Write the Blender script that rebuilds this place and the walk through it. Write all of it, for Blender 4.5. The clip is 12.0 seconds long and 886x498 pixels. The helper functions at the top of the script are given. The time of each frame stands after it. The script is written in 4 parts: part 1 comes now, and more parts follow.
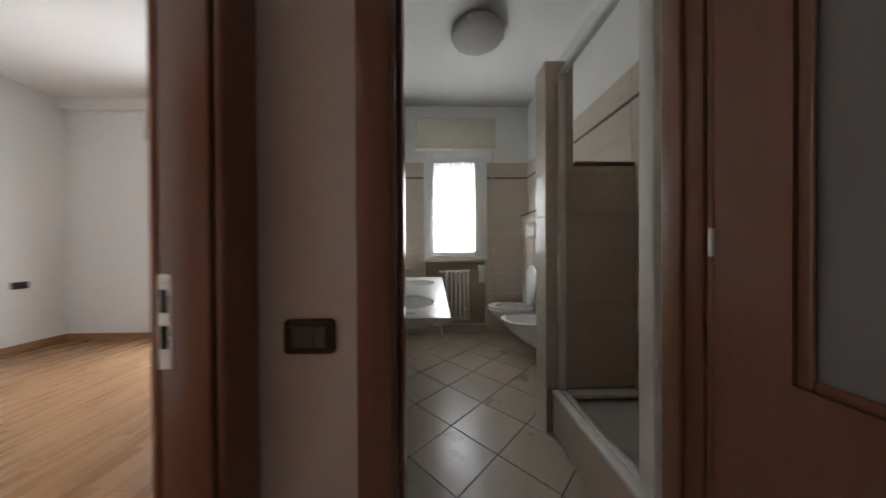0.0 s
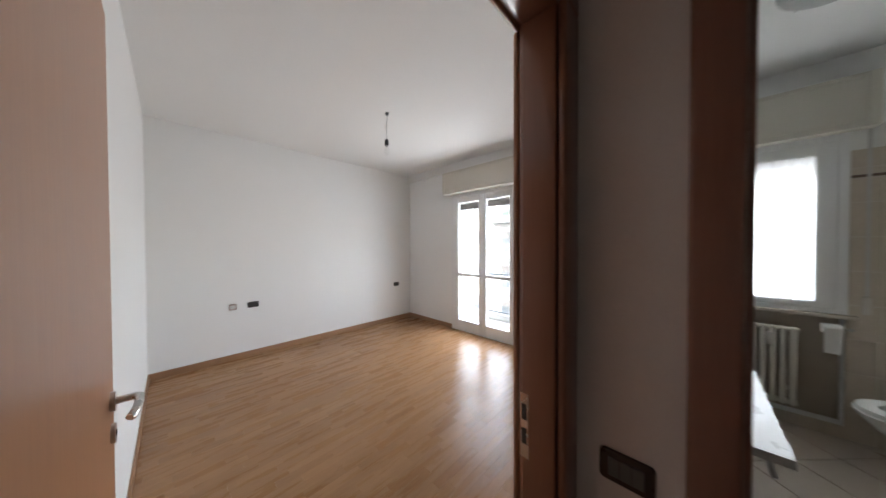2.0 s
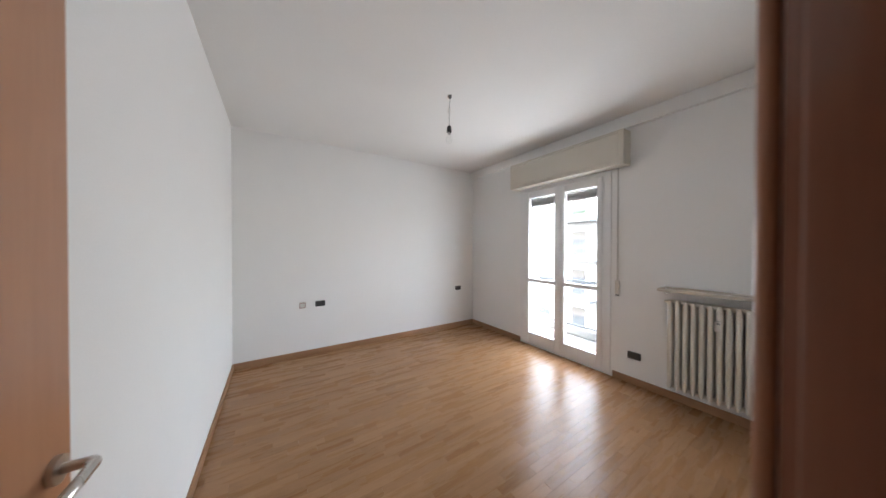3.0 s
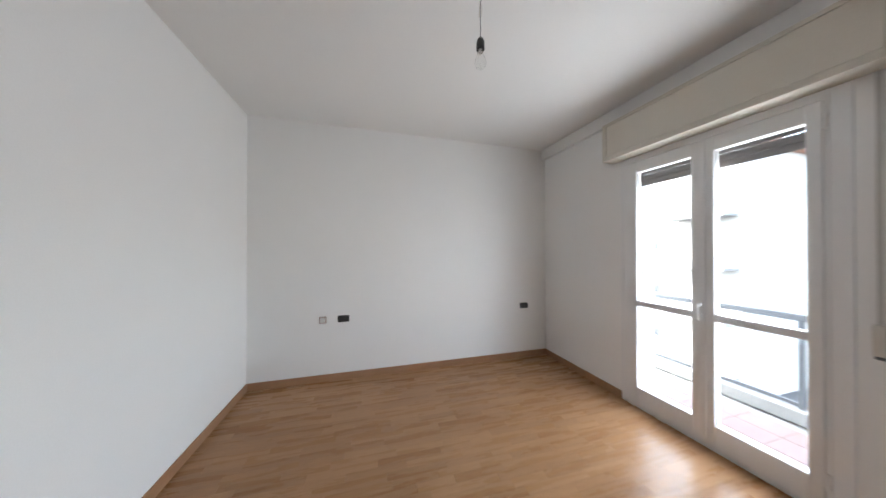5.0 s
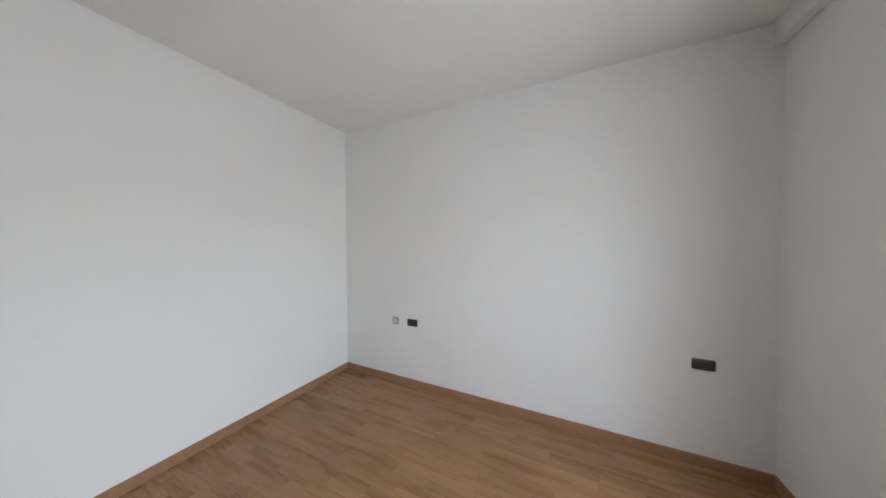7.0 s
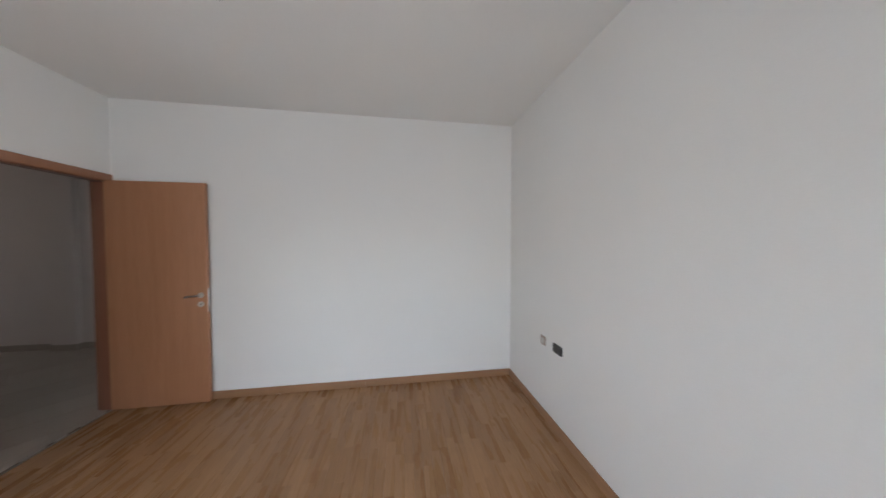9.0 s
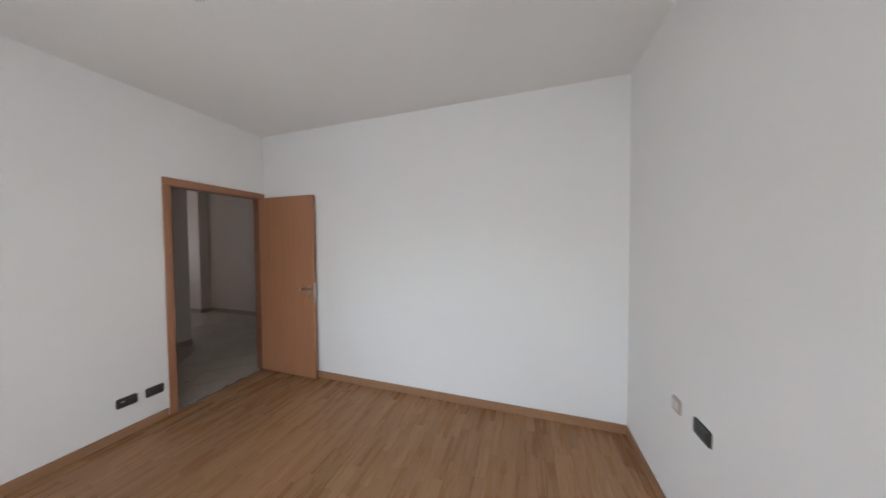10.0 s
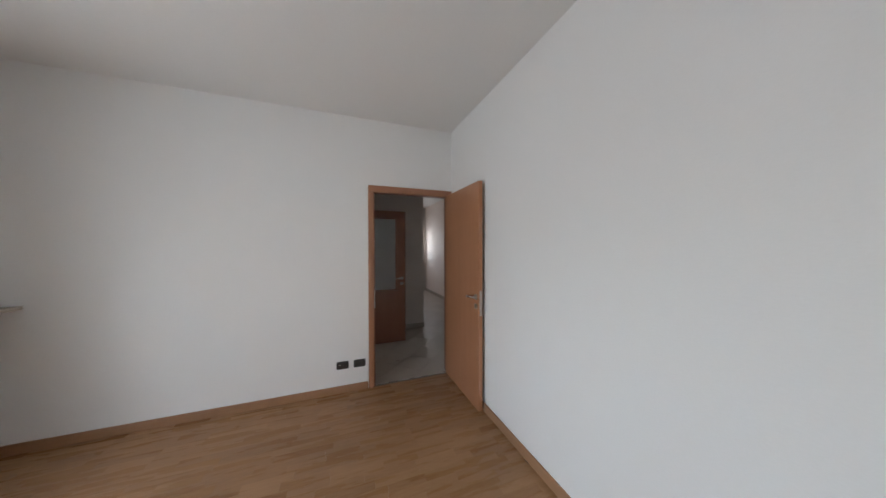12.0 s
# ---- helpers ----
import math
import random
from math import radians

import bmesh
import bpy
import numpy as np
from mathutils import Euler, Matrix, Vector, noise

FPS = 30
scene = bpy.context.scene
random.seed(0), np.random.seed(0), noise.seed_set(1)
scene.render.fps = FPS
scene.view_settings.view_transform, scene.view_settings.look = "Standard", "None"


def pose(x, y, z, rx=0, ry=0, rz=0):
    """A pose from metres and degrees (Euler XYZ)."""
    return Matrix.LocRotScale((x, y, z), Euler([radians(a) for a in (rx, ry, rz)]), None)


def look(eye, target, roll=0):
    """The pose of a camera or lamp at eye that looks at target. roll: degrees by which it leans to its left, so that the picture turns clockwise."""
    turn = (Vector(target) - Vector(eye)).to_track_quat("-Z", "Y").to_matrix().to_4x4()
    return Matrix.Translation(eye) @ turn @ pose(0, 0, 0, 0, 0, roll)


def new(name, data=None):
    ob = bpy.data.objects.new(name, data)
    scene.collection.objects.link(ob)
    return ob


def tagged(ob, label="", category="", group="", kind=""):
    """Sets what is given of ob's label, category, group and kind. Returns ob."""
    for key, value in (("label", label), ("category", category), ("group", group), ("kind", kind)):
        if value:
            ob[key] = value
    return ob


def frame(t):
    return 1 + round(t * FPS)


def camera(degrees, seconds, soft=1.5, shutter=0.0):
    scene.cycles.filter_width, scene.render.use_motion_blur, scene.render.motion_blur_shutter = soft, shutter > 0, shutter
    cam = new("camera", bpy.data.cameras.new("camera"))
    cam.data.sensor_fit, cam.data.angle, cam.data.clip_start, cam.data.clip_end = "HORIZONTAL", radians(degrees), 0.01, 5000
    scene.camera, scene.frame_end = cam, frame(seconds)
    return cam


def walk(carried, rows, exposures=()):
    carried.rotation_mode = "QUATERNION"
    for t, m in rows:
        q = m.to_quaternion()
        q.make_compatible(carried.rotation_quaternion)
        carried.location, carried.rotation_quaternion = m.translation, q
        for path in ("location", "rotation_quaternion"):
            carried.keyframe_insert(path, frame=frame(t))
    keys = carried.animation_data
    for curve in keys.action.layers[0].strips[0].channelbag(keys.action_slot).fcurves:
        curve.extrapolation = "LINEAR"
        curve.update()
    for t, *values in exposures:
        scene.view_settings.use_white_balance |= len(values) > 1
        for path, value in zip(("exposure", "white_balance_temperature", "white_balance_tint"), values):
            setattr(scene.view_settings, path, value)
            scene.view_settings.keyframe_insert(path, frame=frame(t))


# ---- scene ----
cam = camera(118.75, 12.0, soft=1.5, shutter=0.4)
PATH = [
    (0, (4.393, 0.361, 1.074), (4.447, 2.361, 1.061), -0.3),
    (0.5, (4.364, 0.188, 1.218), (4.001, 2.154, 1.195), -0.2),
    (1, (4.356, 0.092, 1.324), (3.609, 1.947, 1.299), -0.1),
    (1.5, (4.307, 0.096, 1.411), (3.206, 1.765, 1.384), -0.1),
    (2, (4.217, 0.184, 1.450), (2.831, 1.626, 1.421), -0.2),
    (2.5, (4.069, 0.290, 1.450), (2.491, 1.520, 1.428), -0.1),
    (3, (3.886, 0.410, 1.448), (2.206, 1.494, 1.430), 0.1),
    (3.2, (3.811, 0.459, 1.446), (2.111, 1.512, 1.423), 0.2),
    (4.8, (3.245, 1.112, 1.431), (1.363, 1.788, 1.434), -0.4),
    (5, (3.148, 1.209, 1.440), (1.224, 1.754, 1.452), -0.0),
    (5.5, (2.929, 1.453, 1.456), (0.947, 1.715, 1.459), -0.2),
    (6, (2.730, 1.766, 1.462), (0.731, 1.691, 1.452), 0.1),
    (6.5, (2.540, 2.100, 1.497), (0.598, 1.627, 1.458), 0.0),
    (7, (2.336, 2.442, 1.516), (0.540, 1.564, 1.472), -0.2),
    (7.2, (2.250, 2.577, 1.521), (0.543, 1.537, 1.482), -0.4),
    (8.8, (1.321, 2.904, 1.544), (0.812, 0.971, 1.480), -0.1),
    (9, (1.224, 2.844, 1.542), (0.918, 0.869, 1.483), 0.0),
    (9.5, (0.986, 2.671, 1.553), (1.152, 0.679, 1.493), -0.3),
    (10, (0.762, 2.410, 1.550), (1.375, 0.507, 1.495), -0.4),
    (10.5, (0.652, 2.097, 1.557), (1.708, 0.399, 1.500), -0.4),
    (11, (0.684, 1.787, 1.548), (2.092, 0.367, 1.498), -0.5),
    (11.5, (0.800, 1.487, 1.553), (2.476, 0.397, 1.504), -0.1),
    (12, (0.973, 1.202, 1.495), (2.842, 0.489, 1.477), -0.1),
]
walk(cam, [(t, look(eye, target, roll)) for t, eye, target, roll in PATH], [(0, 4.6, 6150, 6), (0.5, 4.42, 6100, 6), (1.0, 4.42, 6050, 6), (2.0, 4.48, 6000, 6), (3, 4.48, 5950, 6), (5, 4.32, 5900, 5), (7.2, 4.3, 5850, 4), (9, 4.1, 5950, 6), (10, 4.28, 5950, 6), (12, 4.18, 5900, 5)])

# ---- light ----
SUN_UP, SUN_ROUND = 48.0, 232.0
world = bpy.data.worlds.new("sky")
scene.world = world
world.use_nodes = True
wn = world.node_tree.nodes
sky = wn.new("ShaderNodeTexSky")
sky.sky_type, sky.sun_disc = "NISHITA", False
sky.sun_elevation, sky.sun_rotation = radians(SUN_UP), radians(SUN_ROUND)
sky.dust_density, sky.ozone_density, sky.air_density = 4.0, 1.0, 1.0
wn["Background"].inputs["Strength"].default_value = 0.15
haze = wn.new("ShaderNodeHueSaturation")
haze.inputs["Saturation"].default_value = 0.55
world.node_tree.links.new(sky.outputs["Color"], haze.inputs["Color"])
world.node_tree.links.new(haze.outputs["Color"], wn["Background"].inputs["Color"])
sun = new("sun", bpy.data.lights.new("sun", "SUN"))
sun.data.energy, sun.data.angle, sun.data.color = 0.5, radians(15), (1.0, 0.96, 0.9)
sa, se = radians(SUN_ROUND), radians(SUN_UP)
sun_way = Vector((math.sin(sa) * math.cos(se), math.cos(sa) * math.cos(se), math.sin(se)))
sun.matrix_world = look(sun_way * 60, (0, 0, 0))


def daylight(name, centre, toward, wide, high, watts, color):
    """A lamp in an opening that stands in for the sky's light."""
    ob = new(name, bpy.data.lights.new(name, "AREA"))
    ob.data.shape, ob.data.size, ob.data.size_y = "RECTANGLE", wide, high
    ob.data.energy, ob.data.color = watts, color
    ob.matrix_world = look(centre, toward)


daylight("daylight_balcony_door", (1.80, 3.72, 1.13), (1.80, 0.0, 1.13), 1.06, 1.9, 2.35, (1.0, 0.965, 0.955))
daylight("daylight_bathroom_window", (4.64, 3.735, 1.5), (4.64, 0.0, 1.5), 0.60, 0.95, 0.66, (1.0, 0.955, 0.925))
# Added to brighten the hall; the opening it fills is out of view.
daylight("daylight_hall_unseen", (9.66, -1.02, 1.62), (0.0, -1.02, 1.62), 0.34, 0.66, 0.37, (1.0, 0.93, 0.88))


# ---- materials ----
def material(name, colors, rough=0.5, metal=0.0, big=1.5, fine=60.0, stretch=(1, 1, 1), bump=0.05, depth=0.002, per=0.0, spread=0.3,
             coat=0.0, rough_vary=0.1, spec=0.5):
    """A surface with variation at two scales. colors: dark and light base colour. per: how far pieces differ one by one."""
    m = bpy.data.materials.new(name)
    m.use_nodes = True
    n, l = m.node_tree.nodes, m.node_tree.links
    b = n["Principled BSDF"]
    geo = n.new("ShaderNodeNewGeometry")
    mp = n.new("ShaderNodeMapping")
    mp.inputs["Scale"].default_value = stretch
    l.new(geo.outputs["Position"], mp.inputs["Vector"])
    info = n.new("ShaderNodeObjectInfo")
    addr = n.new("ShaderNodeMath")
    l.new(info.outputs["Random"], addr.inputs[0])
    l.new(geo.outputs["Random Per Island"], addr.inputs[1])
    frac = n.new("ShaderNodeMath")
    frac.operation = "FRACT"
    l.new(addr.outputs[0], frac.inputs[0])
    shift = n.new("ShaderNodeVectorMath")
    shift.operation = "ADD"
    l.new(mp.outputs[0], shift.inputs[0])
    if per:
        mul = n.new("ShaderNodeMath")
        mul.operation = "MULTIPLY"
        mul.inputs[1].default_value = 37.0
        l.new(frac.outputs[0], mul.inputs[0])
        l.new(mul.outputs[0], shift.inputs[1])
    n1, n2 = n.new("ShaderNodeTexNoise"), n.new("ShaderNodeTexNoise")
    n1.inputs["Scale"].default_value, n1.inputs["Detail"].default_value = big, 4
    n2.inputs["Scale"].default_value, n2.inputs["Detail"].default_value = fine, 6
    for t in (n1, n2):
        l.new(shift.outputs[0], t.inputs["Vector"])
    add = n.new("ShaderNodeMath")
    add.operation = "MULTIPLY_ADD"
    add.inputs[1].default_value = 0.5
    l.new(n2.outputs["Fac"], add.inputs[0])
    half = n.new("ShaderNodeMath")
    half.operation = "MULTIPLY"
    half.inputs[1].default_value = 0.5
    l.new(n1.outputs["Fac"], half.inputs[0])
    l.new(half.outputs[0], add.inputs[2])
    last = add
    if per:
        mix = n.new("ShaderNodeMix")
        mix.inputs["Factor"].default_value = per
        l.new(add.outputs[0], mix.inputs["A"])
        l.new(frac.outputs[0], mix.inputs["B"])
        last = mix
    ramp = n.new("ShaderNodeValToRGB")
    ramp.color_ramp.elements[0].position, ramp.color_ramp.elements[1].position = 0.5 - spread, 0.5 + spread
    ramp.color_ramp.elements[0].color, ramp.color_ramp.elements[1].color = (*colors[0], 1), (*colors[-1], 1)
    if len(colors) > 2:
        ramp.color_ramp.elements.new(0.5).color = (*colors[1], 1)
    l.new(last.outputs[0], ramp.inputs["Fac"])
    l.new(ramp.outputs["Color"], b.inputs["Base Color"])
    rr = n.new("ShaderNodeMapRange")
    rr.inputs["To Min"].default_value, rr.inputs["To Max"].default_value = max(rough - rough_vary, 0.02), min(rough + rough_vary, 1)
    l.new(n1.outputs["Fac"], rr.inputs["Value"])
    l.new(rr.outputs["Result"], b.inputs["Roughness"])
    b.inputs["Metallic"].default_value = metal
    b.inputs["Specular IOR Level"].default_value = spec
    b.inputs["Coat Weight"].default_value = coat
    b.inputs["Coat Roughness"].default_value = 0.12
    if bump:
        bp = n.new("ShaderNodeBump")
        bp.inputs["Strength"].default_value, bp.inputs["Distance"].default_value = bump, depth
        l.new(n2.outputs["Fac"], bp.inputs["Height"])
        l.new(bp.outputs["Normal"], b.inputs["Normal"])
    return m


PAINT = material("white_wall_paint", ((0.81, 0.805, 0.79), (0.87, 0.865, 0.85)), 0.75, big=0.9, fine=140, bump=0.06, spread=0.25)
HALL_PAINT = material("hall_paint", ((0.77, 0.69, 0.645), (0.83, 0.765, 0.72)), 0.7, big=1.0, fine=130, bump=0.06)
CEIL = material("ceiling_paint", ((0.80, 0.79, 0.77), (0.85, 0.84, 0.82)), 0.85, big=0.7, fine=120, bump=0.05)
BATH_PAINT = material("bathroom_paint", ((0.78, 0.775, 0.755), (0.84, 0.835, 0.815)), 0.7, big=1.2, fine=110)
OAK = material("oak_parquet", ((0.245, 0.127, 0.056), (0.335, 0.182, 0.085), (0.405, 0.234, 0.116)), 0.28, big=2.0, fine=16, stretch=(9, 0.9, 9), bump=0.12, depth=0.001,
               per=0.25, spread=0.22, rough_vary=0.09, spec=0.22)
OAK_TRIM = material("oak_skirting", ((0.29, 0.155, 0.078), (0.39, 0.22, 0.12)), 0.4, big=2, fine=10, stretch=(2, 2, 14), bump=0.04, depth=0.001)
CHERRY = material("door_veneer", ((0.37, 0.17, 0.082), (0.47, 0.24, 0.13)), 0.36, big=1.6, fine=9, stretch=(14, 14, 0.7), bump=0.03, depth=0.001, coat=0.15, rough_vary=0.03)
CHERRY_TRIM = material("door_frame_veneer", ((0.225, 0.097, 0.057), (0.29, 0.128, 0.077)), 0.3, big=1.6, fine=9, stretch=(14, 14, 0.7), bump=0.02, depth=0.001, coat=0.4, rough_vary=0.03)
# Frame veneer again, the room's daylight put into a lighter colour.
CHERRY_LIT = material("lit_casing_veneer", ((0.32, 0.145, 0.073), (0.41, 0.20, 0.11)), 0.34, big=1.6, fine=9, stretch=(14, 14, 0.7), bump=0.02, depth=0.001, coat=0.2, rough_vary=0.03)
TILE = material("floor_tile", ((0.37, 0.305, 0.245), (0.475, 0.40, 0.325)), 0.3, big=3.5, fine=70, bump=0.05, per=0.25, rough_vary=0.08)
HALL_TILE = material("hall_tile", ((0.37, 0.315, 0.265), (0.47, 0.41, 0.35)), 0.32, big=3, fine=60, bump=0.04, per=0.3)
GROUT = material("dark_grout", ((0.06, 0.052, 0.045), (0.11, 0.095, 0.08)), 0.9, big=5, fine=200, bump=0.2)
WALL_TILE = material("wall_tile", ((0.52, 0.445, 0.36), (0.63, 0.55, 0.455)), 0.33, big=4, fine=45, bump=0.05, per=0.08)
WALL_GROUT = material("wall_grout", ((0.42, 0.35, 0.28), (0.50, 0.425, 0.345)), 0.9, fine=200)
LISTEL = material("border_tile", ((0.10, 0.06, 0.045), (0.18, 0.12, 0.09)), 0.4)
PVC = material("white_window_paint", ((0.78, 0.78, 0.78), (0.84, 0.84, 0.84)), 0.35, big=2, fine=120, bump=0.02)
BOXPAINT = material("cream_shutter_box", ((0.60, 0.56, 0.48), (0.68, 0.64, 0.56)), 0.5, big=1.6, fine=90, bump=0.03)
ENAMEL = material("radiator_enamel", ((0.70, 0.66, 0.58), (0.78, 0.74, 0.66)), 0.38, big=4, fine=60, bump=0.03)
MARBLE = material("sill_marble", ((0.50, 0.44, 0.37), (0.64, 0.57, 0.49)), 0.25, big=6, fine=50)
WHITE_STONE = material("vanity_stone", ((0.50, 0.46, 0.41), (0.60, 0.555, 0.50)), 0.3, big=5, fine=160)
CERAMIC = material("white_ceramic", ((0.80, 0.79, 0.77), (0.86, 0.85, 0.83)), 0.1, big=3, fine=30, bump=0.0, coat=0.4)
ACRYLIC = material("white_acrylic", ((0.74, 0.73, 0.70), (0.82, 0.81, 0.78)), 0.25, big=3, fine=60, bump=0.02)
CHROME = material("satin_steel", ((0.55, 0.54, 0.52), (0.66, 0.65, 0.63)), 0.28, metal=1.0, big=8, fine=90, bump=0.02)
PLASTIC_DARK = material("anthracite_plastic", ((0.028, 0.026, 0.026), (0.045, 0.042, 0.042)), 0.35, big=20, fine=200, bump=0.03)
PLASTIC_BROWN = material("dark_brown_plastic", ((0.035, 0.018, 0.012), (0.06, 0.032, 0.022)), 0.3, big=20, fine=200, bump=0.03)
PLASTIC_GREY = material("grey_plastic", ((0.10, 0.10, 0.10), (0.15, 0.15, 0.15)), 0.45, big=20, fine=200)
PLASTIC_WHITE = material("ivory_plastic", ((0.60, 0.56, 0.50), (0.68, 0.64, 0.58)), 0.4, big=20, fine=150, bump=0.02)
PLASTIC_TAN = material("aged_ivory_plastic", ((0.36, 0.29, 0.25), (0.43, 0.35, 0.31)), 0.45, big=20, fine=150, bump=0.02)
SHUTTER = material("brown_shutter", ((0.055, 0.045, 0.040), (0.09, 0.075, 0.065)), 0.6, big=6, fine=80)
STRAP = material("grey_strap", ((0.50, 0.49, 0.47), (0.62, 0.61, 0.58)), 0.9, big=20, fine=400, bump=0.3)
BLACK = material("black_socket", ((0.015, 0.015, 0.015), (0.03, 0.03, 0.03)), 0.4, fine=100)
GASKET = material("dark_rubber", ((0.02, 0.02, 0.02), (0.035, 0.035, 0.035)), 0.7, fine=100)
TERRACOTTA = material("balcony_tile", ((0.15, 0.095, 0.08), (0.21, 0.14, 0.12)), 0.7, big=3, fine=60, per=0.3)
RAIL = material("grey_railing_paint", ((0.075, 0.08, 0.085), (0.11, 0.115, 0.12)), 0.6, big=4, fine=80, spec=0.3)
RENDER = material("street_render", ((0.42, 0.40, 0.37), (0.48, 0.46, 0.43)), 0.9, big=0.3, fine=12, bump=0.1)
CONCRETE = material("concrete", ((0.20, 0.195, 0.185), (0.28, 0.275, 0.26)), 0.9, big=0.5, fine=20, bump=0.1)
WEATHERED = material("weathered_concrete", ((0.16, 0.155, 0.15), (0.26, 0.255, 0.245)), 0.9, big=0.6, fine=20, bump=0.1)
ROOFING = material("roof_tile", ((0.25, 0.12, 0.08), (0.36, 0.19, 0.13)), 0.9, big=1, fine=20)
ASPHALT = material("asphalt", ((0.04, 0.04, 0.042), (0.065, 0.065, 0.065)), 0.9, big=0.3, fine=40, bump=0.2)
LEAF = material("planter_leaves", ((0.03, 0.06, 0.02), (0.08, 0.12, 0.05)), 0.7, per=0.5)
GLASS = bpy.data.materials.new("window_glass")
GLASS.use_nodes = True
_n, _l = GLASS.node_tree.nodes, GLASS.node_tree.links
_tr, _gl, _mx, _lw, _pw, _fr = (_n.new(k) for k in ("ShaderNodeBsdfTransparent", "ShaderNodeBsdfGlossy", "ShaderNodeMixShader", "ShaderNodeLayerWeight", "ShaderNodeMath", "ShaderNodeMath"))
_tr.inputs["Color"].default_value = (0.98, 0.985, 0.98, 1)
_gl.inputs["Roughness"].default_value = 0.01
_lw.inputs["Blend"].default_value = 0.5
_pw.operation, _pw.inputs[1].default_value = "POWER", 5.0
_fr.operation, _fr.inputs[1].default_value, _fr.inputs[2].default_value = "MULTIPLY_ADD", 0.96, 0.04
_l.new(_lw.outputs["Facing"], _pw.inputs[0])
_l.new(_pw.outputs[0], _fr.inputs[0])
_l.new(_fr.outputs[0], _mx.inputs["Fac"])
_l.new(_tr.outputs[0], _mx.inputs[1])
_l.new(_gl.outputs[0], _mx.inputs[2])
_l.new(_mx.outputs[0], _n["Material Output"].inputs["Surface"])
DARK_GLASS = material("far_window_glass", ((0.05, 0.054, 0.058), (0.085, 0.09, 0.095)), 0.25, big=0.6, spec=0.4)
FAR_SHUTTER = material("dark_street_shutter", ((0.12, 0.105, 0.095), (0.17, 0.15, 0.135)), 0.8, big=1, fine=30, spec=0.1)
FROST = material("frosted_door_glass", ((0.52, 0.525, 0.52), (0.60, 0.605, 0.60)), 0.4, big=3, fine=150, bump=0.1)
FROST.node_tree.nodes["Principled BSDF"].inputs["Transmission Weight"].default_value = 0.6
OPAL = material("opal_lamp_glass", ((0.34, 0.33, 0.31), (0.42, 0.41, 0.39)), 0.6, big=9, fine=30, bump=0.0)
SHEER = bpy.data.materials.new("white_sheer_fabric")
SHEER.use_nodes = True
_n, _l = SHEER.node_tree.nodes, SHEER.node_tree.links
_tr, _mx, _no = _n.new("ShaderNodeBsdfTranslucent"), _n.new("ShaderNodeMixShader"), _n.new("ShaderNodeTexNoise")
_no.inputs["Scale"].default_value = 300.0
_tr.inputs["Color"].default_value = (0.78, 0.77, 0.75, 1)
_n["Principled BSDF"].inputs["Base Color"].default_value = (0.85, 0.85, 0.85, 1)
_mp = _n.new("ShaderNodeMapRange")
_mp.inputs["To Min"].default_value, _mp.inputs["To Max"].default_value = 0.75, 0.9
_l.new(_no.outputs["Fac"], _mp.inputs["Value"])
_l.new(_mp.outputs["Result"], _mx.inputs["Fac"])
_l.new(_n["Principled BSDF"].outputs[0], _mx.inputs[1])
_l.new(_tr.outputs[0], _mx.inputs[2])
_op, _m2 = _n.new("ShaderNodeBsdfTransparent"), _n.new("ShaderNodeMixShader")
_m2.inputs["Fac"].default_value = 0.14
_l.new(_mx.outputs[0], _m2.inputs[1])
_l.new(_op.outputs[0], _m2.inputs[2])
_l.new(_m2.outputs[0], _n["Material Output"].inputs["Surface"])


# ---- building helpers ----
def cuboid(bm, lo, hi):
    vs = [bm.verts.new((x, y, z)) for z in (lo[2], hi[2]) for y in (lo[1], hi[1]) for x in (lo[0], hi[0])]
    for f in ((0, 2, 3, 1), (4, 5, 7, 6), (0, 1, 5, 4), (2, 6, 7, 3), (0, 4, 6, 2), (1, 3, 7, 5)):
        bm.faces.new([vs[i] for i in f])
    return bm


def block(lo, hi, bevel=0.0, segments=2):
    bm = cuboid(bmesh.new(), lo, hi)
    if bevel:
        bmesh.ops.bevel(bm, geom=bm.edges[:], offset=bevel, segments=segments, affect="EDGES", profile=0.5)
    return bm


def blocks(*pairs):
    bm = bmesh.new()
    for lo, hi in pairs:
        cuboid(bm, lo, hi)
    return bm


def mesh_of(name, bm, mat, smooth=False):
    me = bpy.data.meshes.new(name)
    bmesh.ops.recalc_face_normals(bm, faces=bm.faces[:])
    if smooth:
        for f in bm.faces:
            f.smooth = True
    bm.to_mesh(me)
    bm.free()
    me.materials.append(mat)
    if smooth:
        me.set_sharp_from_angle(angle=radians(35))
    return me


def part(name, bm, mat, parent, label="", smooth=False):
    ob = new(name, mesh_of(name, bm, mat, smooth))
    ob.parent = parent
    return tagged(ob, label)


def thing(name, label, category, group="", kind="", at=(0, 0, 0)):
    ob = new(name)
    ob.empty_display_size = 0.1
    ob.location = at
    return tagged(ob, label, category, group, kind)


def solid(name, bm, mat, label, category, kind="", group="", smooth=False):
    return tagged(new(name, mesh_of(name, bm, mat, smooth)), label, category, group, kind)


